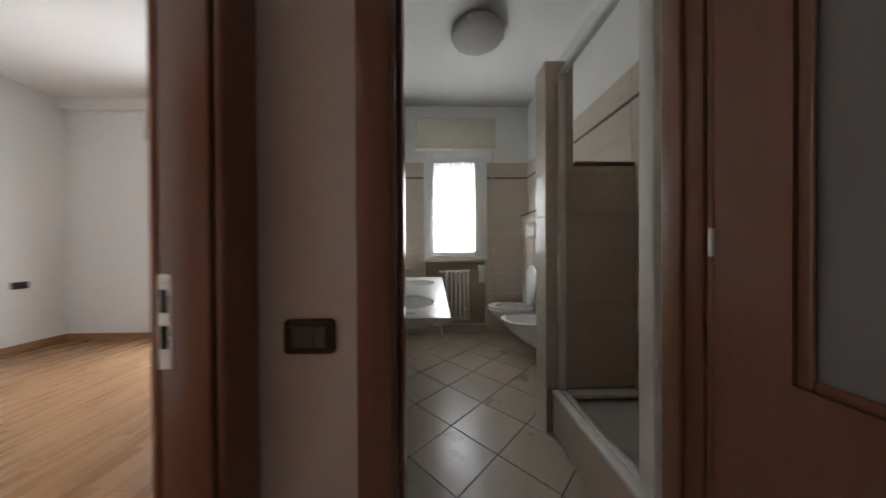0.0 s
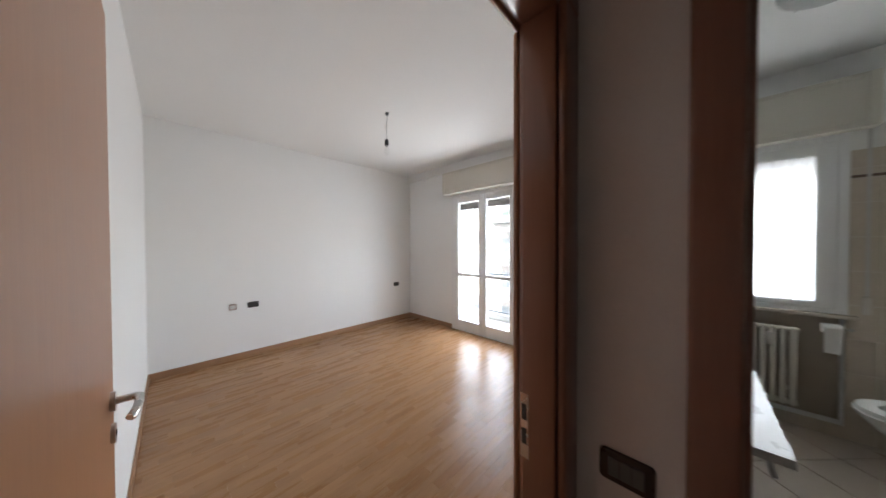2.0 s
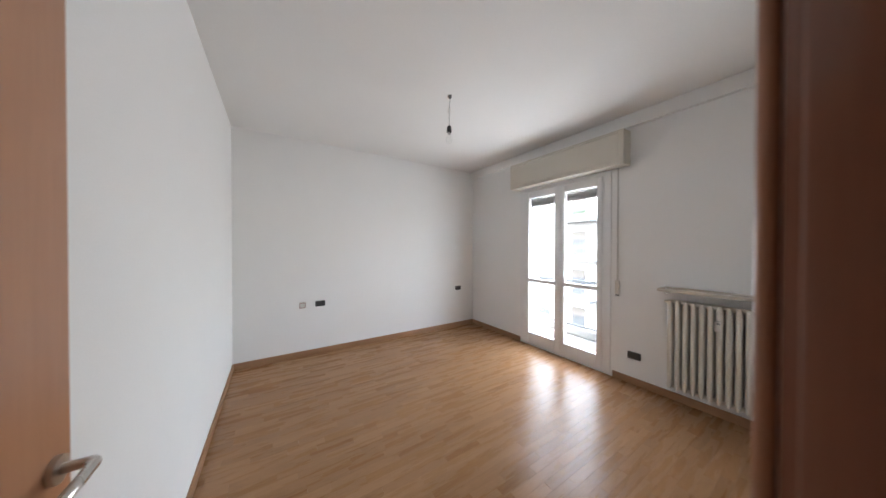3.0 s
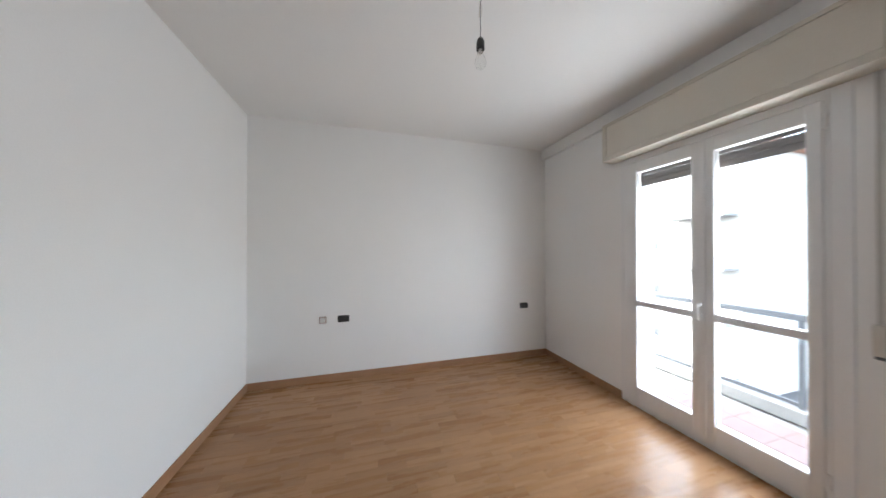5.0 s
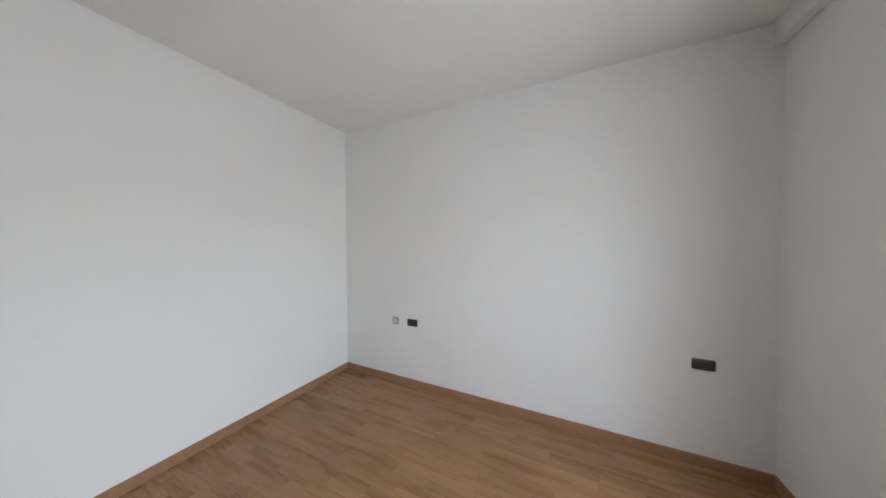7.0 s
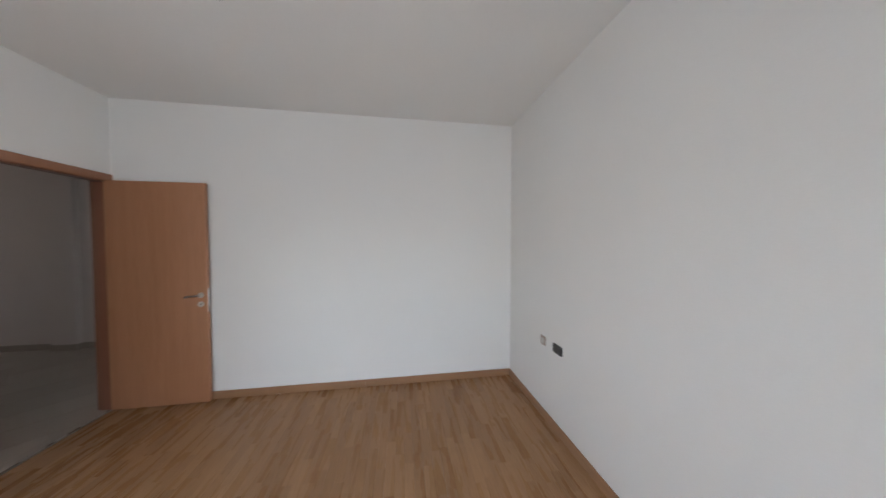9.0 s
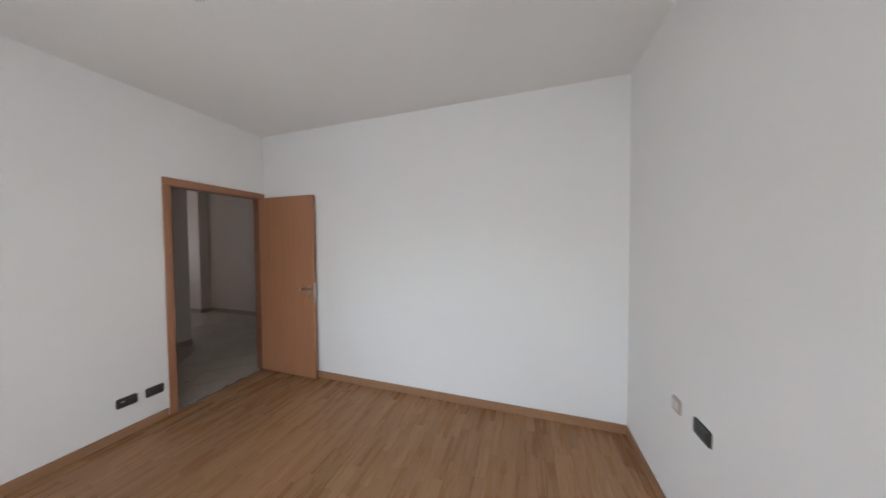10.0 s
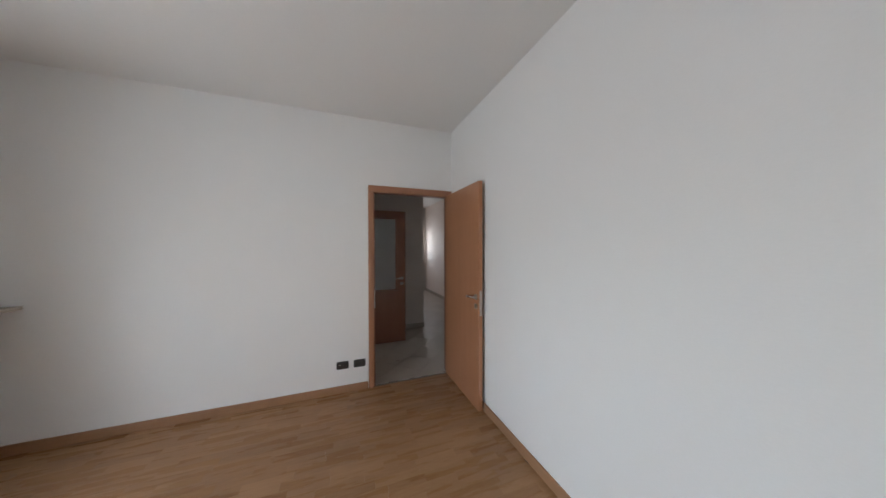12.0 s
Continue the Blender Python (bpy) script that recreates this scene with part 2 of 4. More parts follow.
def tube(points, radius, sides=12, caps=True):
    """A round bar along points; radius is one number or one for each point."""
    bm = bmesh.new()
    pts = [Vector(p) for p in points]
    rs = radius if isinstance(radius, (list, tuple)) else [radius] * len(pts)
    rings, side = [], None
    for i, p in enumerate(pts):
        way = (pts[min(i + 1, len(pts) - 1)] - pts[max(i - 1, 0)]).normalized()
        if side is None:
            side = way.orthogonal().normalized()
        side = (side - way * side.dot(way)).normalized()
        up = way.cross(side)
        rings.append([bm.verts.new(p + rs[i] * (math.cos(a) * side + math.sin(a) * up)) for a in (2 * math.pi * k / sides for k in range(sides))])
    for a, b in zip(rings, rings[1:]):
        for k in range(sides):
            bm.faces.new((a[k], a[(k + 1) % sides], b[(k + 1) % sides], b[k]))
    if caps:
        bm.faces.new(rings[0][::-1])
        bm.faces.new(rings[-1])
    return bm


def arc(a, b, c, steps=8):
    """Points on a smooth bend from a to c, pulled towards b."""
    a, b, c = Vector(a), Vector(b), Vector(c)
    return [(1 - t) ** 2 * a + 2 * t * (1 - t) * b + t * t * c for t in (k / steps for k in range(steps + 1))]


def loft(rings, close_start=True, close_end=True):
    """Skin over rings of points, all of one count."""
    bm = bmesh.new()
    vs = [[bm.verts.new(p) for p in ring] for ring in rings]
    n = len(vs[0])
    for a, b in zip(vs, vs[1:]):
        for k in range(n):
            bm.faces.new((a[k], a[(k + 1) % n], b[(k + 1) % n], b[k]))
    if close_start:
        bm.faces.new(vs[0][::-1])
    if close_end:
        bm.faces.new(vs[-1])
    return bm


def oval(cx, cy, z, rx, ry, n=28, square=2.0):
    """A ring in a level plane; square over 2 makes it boxier."""
    pts = []
    for k in range(n):
        a = 2 * math.pi * k / n
        c, s = math.cos(a), math.sin(a)
        pts.append((cx + rx * math.copysign(abs(c) ** (2 / square), c), cy + ry * math.copysign(abs(s) ** (2 / square), s), z))
    return pts


def minus(rects, hole):
    """Rectangles (u0, v0, u1, v1) with the hole cut out of them."""
    out = []
    a, b, c, d = hole
    for u0, v0, u1, v1 in rects:
        if c <= u0 or a >= u1 or d <= v0 or b >= v1:
            out.append((u0, v0, u1, v1))
            continue
        if a > u0:
            out.append((u0, v0, a, v1))
        if c < u1:
            out.append((c, v0, u1, v1))
        m0, m1 = max(a, u0), min(c, u1)
        if b > v0:
            out.append((m0, v0, m1, b))
        if d < v1:
            out.append((m0, d, m1, v1))
    return out


def wall(name, axis, lo, hi, u0, u1, z0, z1, holes, mat, label):
    """A wall across the axis ("x" or "y") from lo to hi in depth, along u, with holes (u0, z0, u1, z1) through it."""
    rects = [(u0, z0, u1, z1)]
    for hole in holes:
        rects = minus(rects, hole)
    bm = bmesh.new()
    for a, b, c, d in rects:
        if axis == "x":
            cuboid(bm, (lo, a, b), (hi, c, d))
        else:
            cuboid(bm, (a, lo, b), (c, hi, d))
    return solid(name, bm, mat, label, "wall", "structure")


def clip(poly, x0, y0, x1, y1):
    for axis, limit, keep in ((0, x0, 1), (0, x1, -1), (1, y0, 1), (1, y1, -1)):
        out = []
        for i, p in enumerate(poly):
            q = poly[(i + 1) % len(poly)]
            a, b = keep * (p[axis] - limit), keep * (q[axis] - limit)
            if a >= 0:
                out.append(p)
            if (a > 0 > b) or (a < 0 < b):
                t = a / (a - b)
                out.append((p[0] + t * (q[0] - p[0]), p[1] + t * (q[1] - p[1])))
        poly = out
        if len(poly) < 3:
            return []
    return poly


# ---- plan ----
W, L, H = 3.843, 3.592, 2.838         # the bedroom, from the corner at the origin
CX = 3.955                          # hall side of the bedroom's door wall
BY0, BY1 = 0.995, 1.085               # wall between hall and bathroom
BX1, LB = 5.558, 3.650                         # bathroom's far side wall and window wall
HX, HY = 5.67, -1.66                # hall: its side wall and its back wall
YC = -0.20                          # corner where the hall turns
DOOR = (0.05, 0.882, 2.075)         # bedroom doorway: from, to, height
BDOOR = (4.309, 5.04, 2.06)       # bathroom doorway

# ---- large structure ----
wall("wall_west", "x", -0.2, 0, -0.1, 4.02, -0.12, 3.05, [], PAINT, "white painted bedroom wall with wall sockets")
wall("wall_south", "y", -0.1, 0, 0, W, -0.12, 3.05, [], PAINT, "white painted bedroom wall behind the open door")
wall("wall_east", "x", W, CX, -1.87, L, -0.12, 3.05, [(DOOR[0] - 0.02, -0.12, DOOR[1] + 0.022, DOOR[2] + 0.02)], PAINT, "white painted wall with the bedroom doorway")
wall("wall_north", "y", L, 4.02, 0, CX, -0.12, 3.05, [(1.153, 0, 2.437, 2.318)], PAINT, "white painted outer wall with a balcony door")
north = wall("wall_bathroom_north", "y", LB, 4.02, CX, BX1 + 0.2, -0.12, 3.05, [(4.257, 0.928, 5.025, 2.276), (4.257, 0.09, 5.025, 0.889)], BATH_PAINT,
             "white and tiled outer wall with the bathroom window")
solid("wall_niche", blocks(((4.2572, LB + 0.10, 0.0902), (5.0248, 4.0195, 0.8888))), WALL_GROUT, "plain grey-beige back of the radiator niche", "wall", "structure")
bath_wall = wall("wall_bathroom_south", "y", BY0, BY1, CX, HX, -0.12, 3.05, [(BDOOR[0] - 0.03, -0.12, BDOOR[1] + 0.03, BDOOR[2] + 0.03)], HALL_PAINT,
                 "white painted wall with the bathroom doorway")
wall("wall_hall_side", "x", HX, HX + 0.2, YC, BY1, -0.12, 3.05, [], HALL_PAINT, "white painted hall wall ending in a corner")
bath_east = wall("wall_bathroom_east", "x", BX1, BX1 + 0.2, BY1, LB, -0.12, 3.05, [], BATH_PAINT, "white and tiled bathroom side wall")
wall("wall_hall_north", "y", YC, YC + 0.18, HX + 0.2, 9.6, -0.12, 3.05, [], HALL_PAINT, "white painted hall wall")
wall("wall_hall_back", "y", HY - 0.1, HY, CX, 7.68, -0.12, 3.05, [], HALL_PAINT, "white painted back wall of the hall")
wall("wall_hall_pier", "y", HY, HY + 0.07, 5.79, 6.10, -0.12, 3.05, [], HALL_PAINT, "white painted shallow pier on the hall's back wall")
wall("wall_hall_far", "y", HY - 0.1, -1.46, 7.68, 9.6, -0.12, 3.05, [], HALL_PAINT, "white painted wall at the hall's far end")
# End wall out of view; its opening is assumed, to let light in.
wall("wall_hall_end", "x", 9.6, 9.8, HY - 0.1, YC + 0.18, -0.12, 3.05, [(-1.2, 1.28, -0.84, 1.97)], HALL_PAINT, "unseen white end wall with an opening added to light the hall")
solid("ceiling", blocks(((0, 0, H), (W, L, 3.04))), CEIL, "plain white bedroom ceiling", "ceiling", "structure")
solid("ceiling_bathroom", blocks(((CX, BY1, H), (BX1, LB, 3.04))), CEIL, "plain white bathroom ceiling", "ceiling", "structure")
solid("ceiling_hall", blocks(((CX, HY, H), (HX, BY0, 3.04)), ((HX, HY, H), (7.68, YC, 3.04)), ((7.68, -1.46, H), (9.6, YC, 3.04))), CEIL,
      "plain white hall ceiling", "ceiling", "structure")
solid("roof_slab", blocks(((-0.2, -1.87, 3.06), (9.8, 4.02, 3.3))), CONCRETE, "concrete slab above the flat", "slab", "structure")
solid("ceiling_beam", block((0.0, L - 0.06, 2.705), (W, L - 0.002, H - 0.002), 0.004), CEIL, "white plaster beam along the outer wall", "beam", "structure")


def skirting(name, runs, mat, label, height=0.074, thick=0.013):
    """Boards along runs of (x0, y0, x1, y1), given as plan rectangles."""
    ob = thing(name, label, "skirting board", kind="structure")
    for x0, y0, x1, y1 in runs:
        bm = block((x0, y0, -0.003), (x1, y1, height), 0.003, 2)
        part("board", bm, mat, ob)
    return ob


K = 0.013
skirting("baseboard", [(0.001, 0.001, 1.62, K), (1.621, 0.001, W - 0.02, K), (0.001, K, K, 1.9), (0.001, 1.901, K, L - 0.001), (K, L - K, 1.158, L - 0.001),
                       (2.462, L - K, W - K, L - 0.001), (W - K, 0.959, W - 0.001, L - 0.001)], OAK_TRIM, "light oak skirting board along the bedroom walls")
skirting("baseboard_hall", [(CX + 0.02, HY, 5.79, HY + K), (6.10, HY, 7.68, HY + K), (5.79 - K, HY + K, 5.79, HY + 0.07), (5.79, HY + 0.07, 6.10, HY + 0.07 + K), (7.68 - K, HY + K, 7.68, -1.46), (7.68, -1.46, 9.6, -1.46 + K),
                            (HX - K, YC, HX, BY0 - 0.001), (HX, YC - K, 9.6, YC)], HALL_TILE, "beige tile skirting along the hall walls", 0.085)


# ---- door frames and doors ----
def lever(parent, base, out, along, side="steel lever handle"):
    """A bent lever: base on the leaf, out from it, along it."""
    b, o, a = Vector(base), Vector(out).normalized(), Vector(along).normalized()
    down = Vector((0, 0, -1))
    part("rosette", tube([b, b + o * 0.009], 0.025, 24), CHROME, parent, "round steel rosette", True)
    p = [b + o * 0.005, b + o * 0.031] + arc(b + o * 0.036, b + o * 0.054, b + o * 0.052 + a * 0.022, 6) + arc(b + o * 0.052 + a * 0.035, b + o * 0.054 + a * 0.088, b + o * 0.040 + a * 0.108 + down * 0.012, 6)
    part("lever", tube(p, 0.0095, 14), CHROME, parent, side, True)
    k = b + Vector((0, 0, -0.085))
    part("key_rosette", tube([k, k + o * 0.008], 0.025, 24), CHROME, parent, "round steel keyhole rosette", True)
    part("keyhole", tube([k + o * 0.0075, k + o * 0.0092], 0.007, 12), GASKET, parent)


door1 = thing("door_1", "open honey-brown veneered bedroom door in its frame", "door", kind="structure")
y0, y1, zt = DOOR
STOP = 3.858
for name, bm in (
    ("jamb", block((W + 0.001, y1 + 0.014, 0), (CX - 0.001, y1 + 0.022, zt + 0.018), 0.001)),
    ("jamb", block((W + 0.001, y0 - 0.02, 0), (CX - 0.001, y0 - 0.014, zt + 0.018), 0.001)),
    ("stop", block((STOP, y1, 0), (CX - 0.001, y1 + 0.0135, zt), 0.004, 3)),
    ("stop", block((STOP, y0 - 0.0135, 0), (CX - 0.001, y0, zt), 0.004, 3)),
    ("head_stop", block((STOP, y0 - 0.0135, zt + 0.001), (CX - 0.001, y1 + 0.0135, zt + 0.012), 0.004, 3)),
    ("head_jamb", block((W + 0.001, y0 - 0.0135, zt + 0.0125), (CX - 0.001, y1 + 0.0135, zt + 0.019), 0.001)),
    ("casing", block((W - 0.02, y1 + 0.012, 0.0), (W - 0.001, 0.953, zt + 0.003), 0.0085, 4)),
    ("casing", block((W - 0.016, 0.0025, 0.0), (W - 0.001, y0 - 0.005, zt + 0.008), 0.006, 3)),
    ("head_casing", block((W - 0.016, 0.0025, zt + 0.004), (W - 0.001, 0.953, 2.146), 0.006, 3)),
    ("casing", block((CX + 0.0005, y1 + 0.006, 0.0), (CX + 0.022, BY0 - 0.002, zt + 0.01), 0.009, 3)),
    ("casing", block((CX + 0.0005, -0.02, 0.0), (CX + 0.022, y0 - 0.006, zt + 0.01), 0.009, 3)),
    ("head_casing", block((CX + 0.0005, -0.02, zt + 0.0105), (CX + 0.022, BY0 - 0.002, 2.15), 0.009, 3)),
):
    # One frame: room-side casings coloured as lit, hall side as dim.
    part(name, bm, CHERRY_LIT if "casing" in name and min(v.co.x for v in bm.verts) < W else CHERRY_TRIM, door1, smooth=True)
plate = part("strike_plate", block((STOP - 0.0025, y1 - 0.001, 0.84), (STOP + 0.022, y1 + 0.0132, 1.025), 0.001), CHROME, door1, "steel strike plate with two openings")
for z in (0.88, 0.95):
    part("latch_hole", block((STOP + 0.002, y1 - 0.0018, z), (STOP + 0.016, y1 - 0.0005, z + 0.045)), GASKET, plate)
LEAF_W = 0.795
leaf = part("leaf", block((0, 0, 0.008), (LEAF_W, 0.040, 2.085), 0.002), CHERRY, door1, "smooth honey-brown veneered door leaf")
leaf.matrix_basis = pose(3.843, 0.073, 0, 0, 0, 180.3)
lever(leaf, (LEAF_W - 0.05, 0.0, 1.035), (0, -1, 0), (-1, 0, 0))
part("rosette", tube([(LEAF_W - 0.05, 0.04, 1.035), (LEAF_W - 0.05, 0.049, 1.035)], 0.025, 24), CHROME, leaf, smooth=True)
part("lock_plate", block((LEAF_W - 0.0005, 0.01, 0.87), (LEAF_W + 0.0025, 0.032, 1.10), 0.001), CHROME, leaf, "steel lock forend")
part("latch", block((LEAF_W + 0.001, 0.015, 1.01), (LEAF_W + 0.010, 0.027, 1.035), 0.002), CHROME, leaf)
for z in (0.25, 1.05, 1.85):
    part("hinge", tube([(3.851, 0.031, z), (3.851, 0.031, z + 0.09)], 0.006, 12), CHROME, door1, "steel pin hinge", True)
part("threshold", block((3.864, y0 - 0.012, 0.001), (3.872, y1 + 0.012, 0.0065), 0.002), CHROME, door1, "thin metal threshold strip")

door2 = thing("door_2", "open half-glazed bathroom door in its wooden frame", "door", kind="structure")
x0, x1, zt = BDOOR
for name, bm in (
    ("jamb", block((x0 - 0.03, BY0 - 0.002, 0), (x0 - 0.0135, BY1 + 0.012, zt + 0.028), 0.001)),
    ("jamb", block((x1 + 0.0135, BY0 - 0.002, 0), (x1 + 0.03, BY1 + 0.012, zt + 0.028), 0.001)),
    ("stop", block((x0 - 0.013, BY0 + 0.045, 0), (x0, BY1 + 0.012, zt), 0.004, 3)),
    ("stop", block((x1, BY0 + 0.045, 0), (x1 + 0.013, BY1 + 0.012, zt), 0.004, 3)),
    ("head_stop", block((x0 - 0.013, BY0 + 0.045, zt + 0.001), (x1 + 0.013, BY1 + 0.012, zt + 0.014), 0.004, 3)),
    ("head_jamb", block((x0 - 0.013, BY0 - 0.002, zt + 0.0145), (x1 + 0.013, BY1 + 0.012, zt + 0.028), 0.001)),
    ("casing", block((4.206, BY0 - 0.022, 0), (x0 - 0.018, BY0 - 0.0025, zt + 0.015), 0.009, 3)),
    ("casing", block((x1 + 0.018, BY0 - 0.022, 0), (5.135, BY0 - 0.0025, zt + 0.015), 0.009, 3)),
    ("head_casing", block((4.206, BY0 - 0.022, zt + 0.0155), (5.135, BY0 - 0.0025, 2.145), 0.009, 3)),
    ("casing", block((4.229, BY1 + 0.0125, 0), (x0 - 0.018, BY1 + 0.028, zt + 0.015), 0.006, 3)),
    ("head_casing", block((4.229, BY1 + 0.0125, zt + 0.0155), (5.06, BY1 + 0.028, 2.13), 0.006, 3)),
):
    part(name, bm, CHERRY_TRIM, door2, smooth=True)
GW = 0.69
gleaf = part("leaf", blocks(((0, 0, 0.008), (0.135, 0.042, 2.05)), ((GW - 0.135, 0, 0.008), (GW, 0.042, 2.05)), ((0.135, 0, 1.945), (GW - 0.135, 0.042, 2.05)),
                            ((0.135, 0, 0.008), (GW - 0.135, 0.042, 0.81))), CHERRY_TRIM, door2, "wooden leaf with a frosted pane above a solid panel")
gleaf.matrix_basis = pose(5.056, 0.968, 0, 0, 0, 271.0)
part("pane", block((0.136, 0.017, 0.811), (GW - 0.136, 0.025, 1.944)), FROST, gleaf, "frosted glass pane")
for y in (0.006, 0.026):
    for lo, hi in (((0.136, y, 0.8115), (0.158, y + 0.010, 1.9435)), ((GW - 0.158, y, 0.8115), (GW - 0.136, y + 0.010, 1.9435)),
                   ((0.1585, y, 0.8115), (GW - 0.1585, y + 0.010, 0.832)), ((0.1585, y, 1.923), (GW - 0.1585, y + 0.010, 1.9435))):
        part("bead", block(lo, hi, 0.004), CHERRY_TRIM, gleaf)
lever(gleaf, (GW - 0.06, 0.0, 1.0), (0, -1, 0), (-1, 0, 0))
lever(gleaf, (GW - 0.06, 0.042, 1.0), (0, 1, 0), (-1, 0, 0))
for z in (0.25, 1.02, 1.85):
    part("hinge", tube([(5.04, 0.960, z + 0.03), (5.04, 0.960, z + 0.095)], 0.0055, 12), CHROME, door2, "pale steel pin hinge", True)


# ---- balcony door ----
def rolling_box(name, x0, x1, z0, z1, front, back, label):
    ob = thing(name, label, "shutter box")
    t = 0.018
    part("front_panel", block((x0 + 0.045, front + 0.003, z0 + 0.045), (x1 - 0.055, front + t, z1 - 0.03), 0.002), BOXPAINT, ob)
    part("frame_rail", block((x0 + 0.0455, front, z0), (x1 - 0.0555, front + t, z0 + 0.043), 0.002), BOXPAINT, ob)
    part("frame_rail", block((x0 + 0.0455, front, z1 - 0.028), (x1 - 0.0555, front + t, z1), 0.002), BOXPAINT, ob)
    part("frame_stile", block((x0, front, z0), (x0 + 0.043, front + t, z1), 0.002), BOXPAINT, ob)
    part("frame_stile", block((x1 - 0.053, front, z0), (x1, front + t, z1), 0.002), BOXPAINT, ob)
    part("side_panel", block((x0, front + t + 0.0005, z0), (x0 + t, back - 0.001, z1), 0.001), BOXPAINT, ob)
    part("side_panel", block((x1 - t, front + t + 0.0005, z0), (x1, back - 0.001, z1), 0.001), BOXPAINT, ob)
    part("bottom_panel", block((x0 + t + 0.0005, front + t + 0.0005, z0 + 0.002), (x1 - t - 0.0005, back - 0.001, z0 + t), 0.001), BOXPAINT, ob)
    return ob


rolling_box("shutter_box", 1.085, 2.619, 2.31, 2.669, L - 0.16, L, "cream painted rolling shutter box above the balcony door")

win1 = thing("window_1", "white two-leaf balcony door with glazing bars", "balcony door", kind="structure")
FY = L - 0.006
for name, lo, hi in (
    ("outer_frame", (1.15, FY, 0.0), (1.194, L + 0.075, 2.313)), ("outer_frame", (2.344, FY, 0.0), (2.362, L + 0.075, 2.313)),
    ("head_frame", (1.194, FY, 2.262), (2.343, L + 0.075, 2.313)), ("sill_frame", (1.194, L + 0.004, 0.0), (2.343, L + 0.075, 0.028)),
    ("cover_strip", (2.362, FY + 0.002, 0.0), (2.434, L + 0.03, 2.313)),
):
    part(name, block(lo, hi, 0.003), PVC, win1)


def sash(x0, x1, gx0, gx1, z0, z1, front):
    """A leaf of the balcony door with its glass openings from gx0 to gx1."""
    ob = part("sash", block((x0, front, z0), (gx0, front + 0.06, z1), 0.005, 3), PVC, win1, "white sash with two panes", True)
    part("stile", block((gx1, front, z0), (x1, front + 0.06, z1), 0.005, 3), PVC, ob, smooth=True)
    for a, b in ((z0, 0.188), (0.932, 0.982), (2.158, z1)):
        part("rail", block((gx0 + 0.0005, front + 0.001, a), (gx1 - 0.0005, front + 0.059, b), 0.005, 3), PVC, ob, smooth=True)
    for a, b in ((0.189, 0.931), (0.983, 2.157)):
        pane = part("pane", block((gx0 + 0.0006, front + 0.028, a), (gx1 - 0.0006, front + 0.034, b)), GLASS, ob, "clear glass pane")
        pane.visible_shadow = False
        for lo, hi in (((gx0 + 0.0007, front + 0.022, a), (gx0 + 0.004, front + 0.0275, b)), ((gx1 - 0.004, front + 0.022, a), (gx1 - 0.0007, front + 0.0275, b))):
            part("gasket", block(lo, hi), GASKET, pane)
    return ob


sash(1.196, 1.80, 1.311, 1.736, 0.03, 2.259, L - 0.012)
right_sash = sash(1.804, 2.342, 1.873, 2.284, 0.03, 2.259, L - 0.012)
part("meeting_strip", block((1.775, L - 0.024, 0.035), (1.828, L - 0.0125, 2.255), 0.004), PVC, right_sash, smooth=True)
wh = part("window_handle", block((1.789, L - 0.034, 0.975), (1.814, L - 0.0245, 1.06), 0.004, 3), PVC, right_sash, "white window handle", True)
part("grip", tube([(1.802, L - 0.034, 1.045), (1.802, L - 0.055, 1.045), (1.802, L - 0.062, 1.035), (1.802, L - 0.062, 0.93)], 0.009, 10), PVC, wh, smooth=True)
for z in (0.16, 2.10):
    part("hinge", tube([(2.353, L - 0.014, z), (2.353, L - 0.014, z + 0.08)], 0.009, 12), PVC, win1, "white hinge barrel", True)
part("latch_cap", block((1.162, L - 0.011, 1.06), (1.178, L - 0.0065, 1.12), 0.003), PVC, win1)

shut = thing("rolling_shutter", "brown rolling shutter lowered a hand's breadth behind the glass", "rolling shutter")
for z in (2.072, 2.1225, 2.183, 2.2335, 2.284):
    part("slat", block((1.185, 3.80, z), (2.404, 3.813, z + 0.05), 0.003), SHUTTER, shut, smooth=True)
pegs = bmesh.new()
for i in range(42):
    cuboid(pegs, (1.195 + i * 0.029, 3.803, 2.1726), (1.212 + i * 0.029, 3.81, 2.1829))
part("slat_links", pegs, SHUTTER, shut)
for x in (1.156, 2.406):
    part("guide_rail", block((x, 3.79, 0.0), (x + 0.028, 3.825, 2.313)), SHUTTER, shut)

strap = thing("shutter_strap", "grey shutter strap with a white winder on the wall", "shutter strap")
part("strap", block((2.498, L - 0.011, 1.05), (2.515, L - 0.0095, 2.316)), STRAP, strap, "grey woven strap")
part("winder", block((2.486, L - 0.025, 0.927), (2.527, L - 0.0005, 1.08), 0.006, 3), PLASTIC_WHITE, strap, "white plastic winder", True)
part("winder_foot", block((2.491, L - 0.022, 0.912), (2.522, L - 0.001, 0.9265), 0.002), PLASTIC_GREY, strap)


# ---- wall plates ----
def rounded(w, h, r, y, n=6):
    """A ring in an upright plane, a rectangle with rounded corners."""
    pts = []
    for cx, cz, a0 in ((w / 2 - r, h / 2 - r, 0), (-w / 2 + r, h / 2 - r, 90), (-w / 2 + r, -h / 2 + r, 180), (w / 2 - r, -h / 2 + r, 270)):
        for k in range(n + 1):
            a = radians(a0 + 90 * k / n)
            pts.append((cx + r * math.cos(a), y, cz + r * math.sin(a)))
    return pts


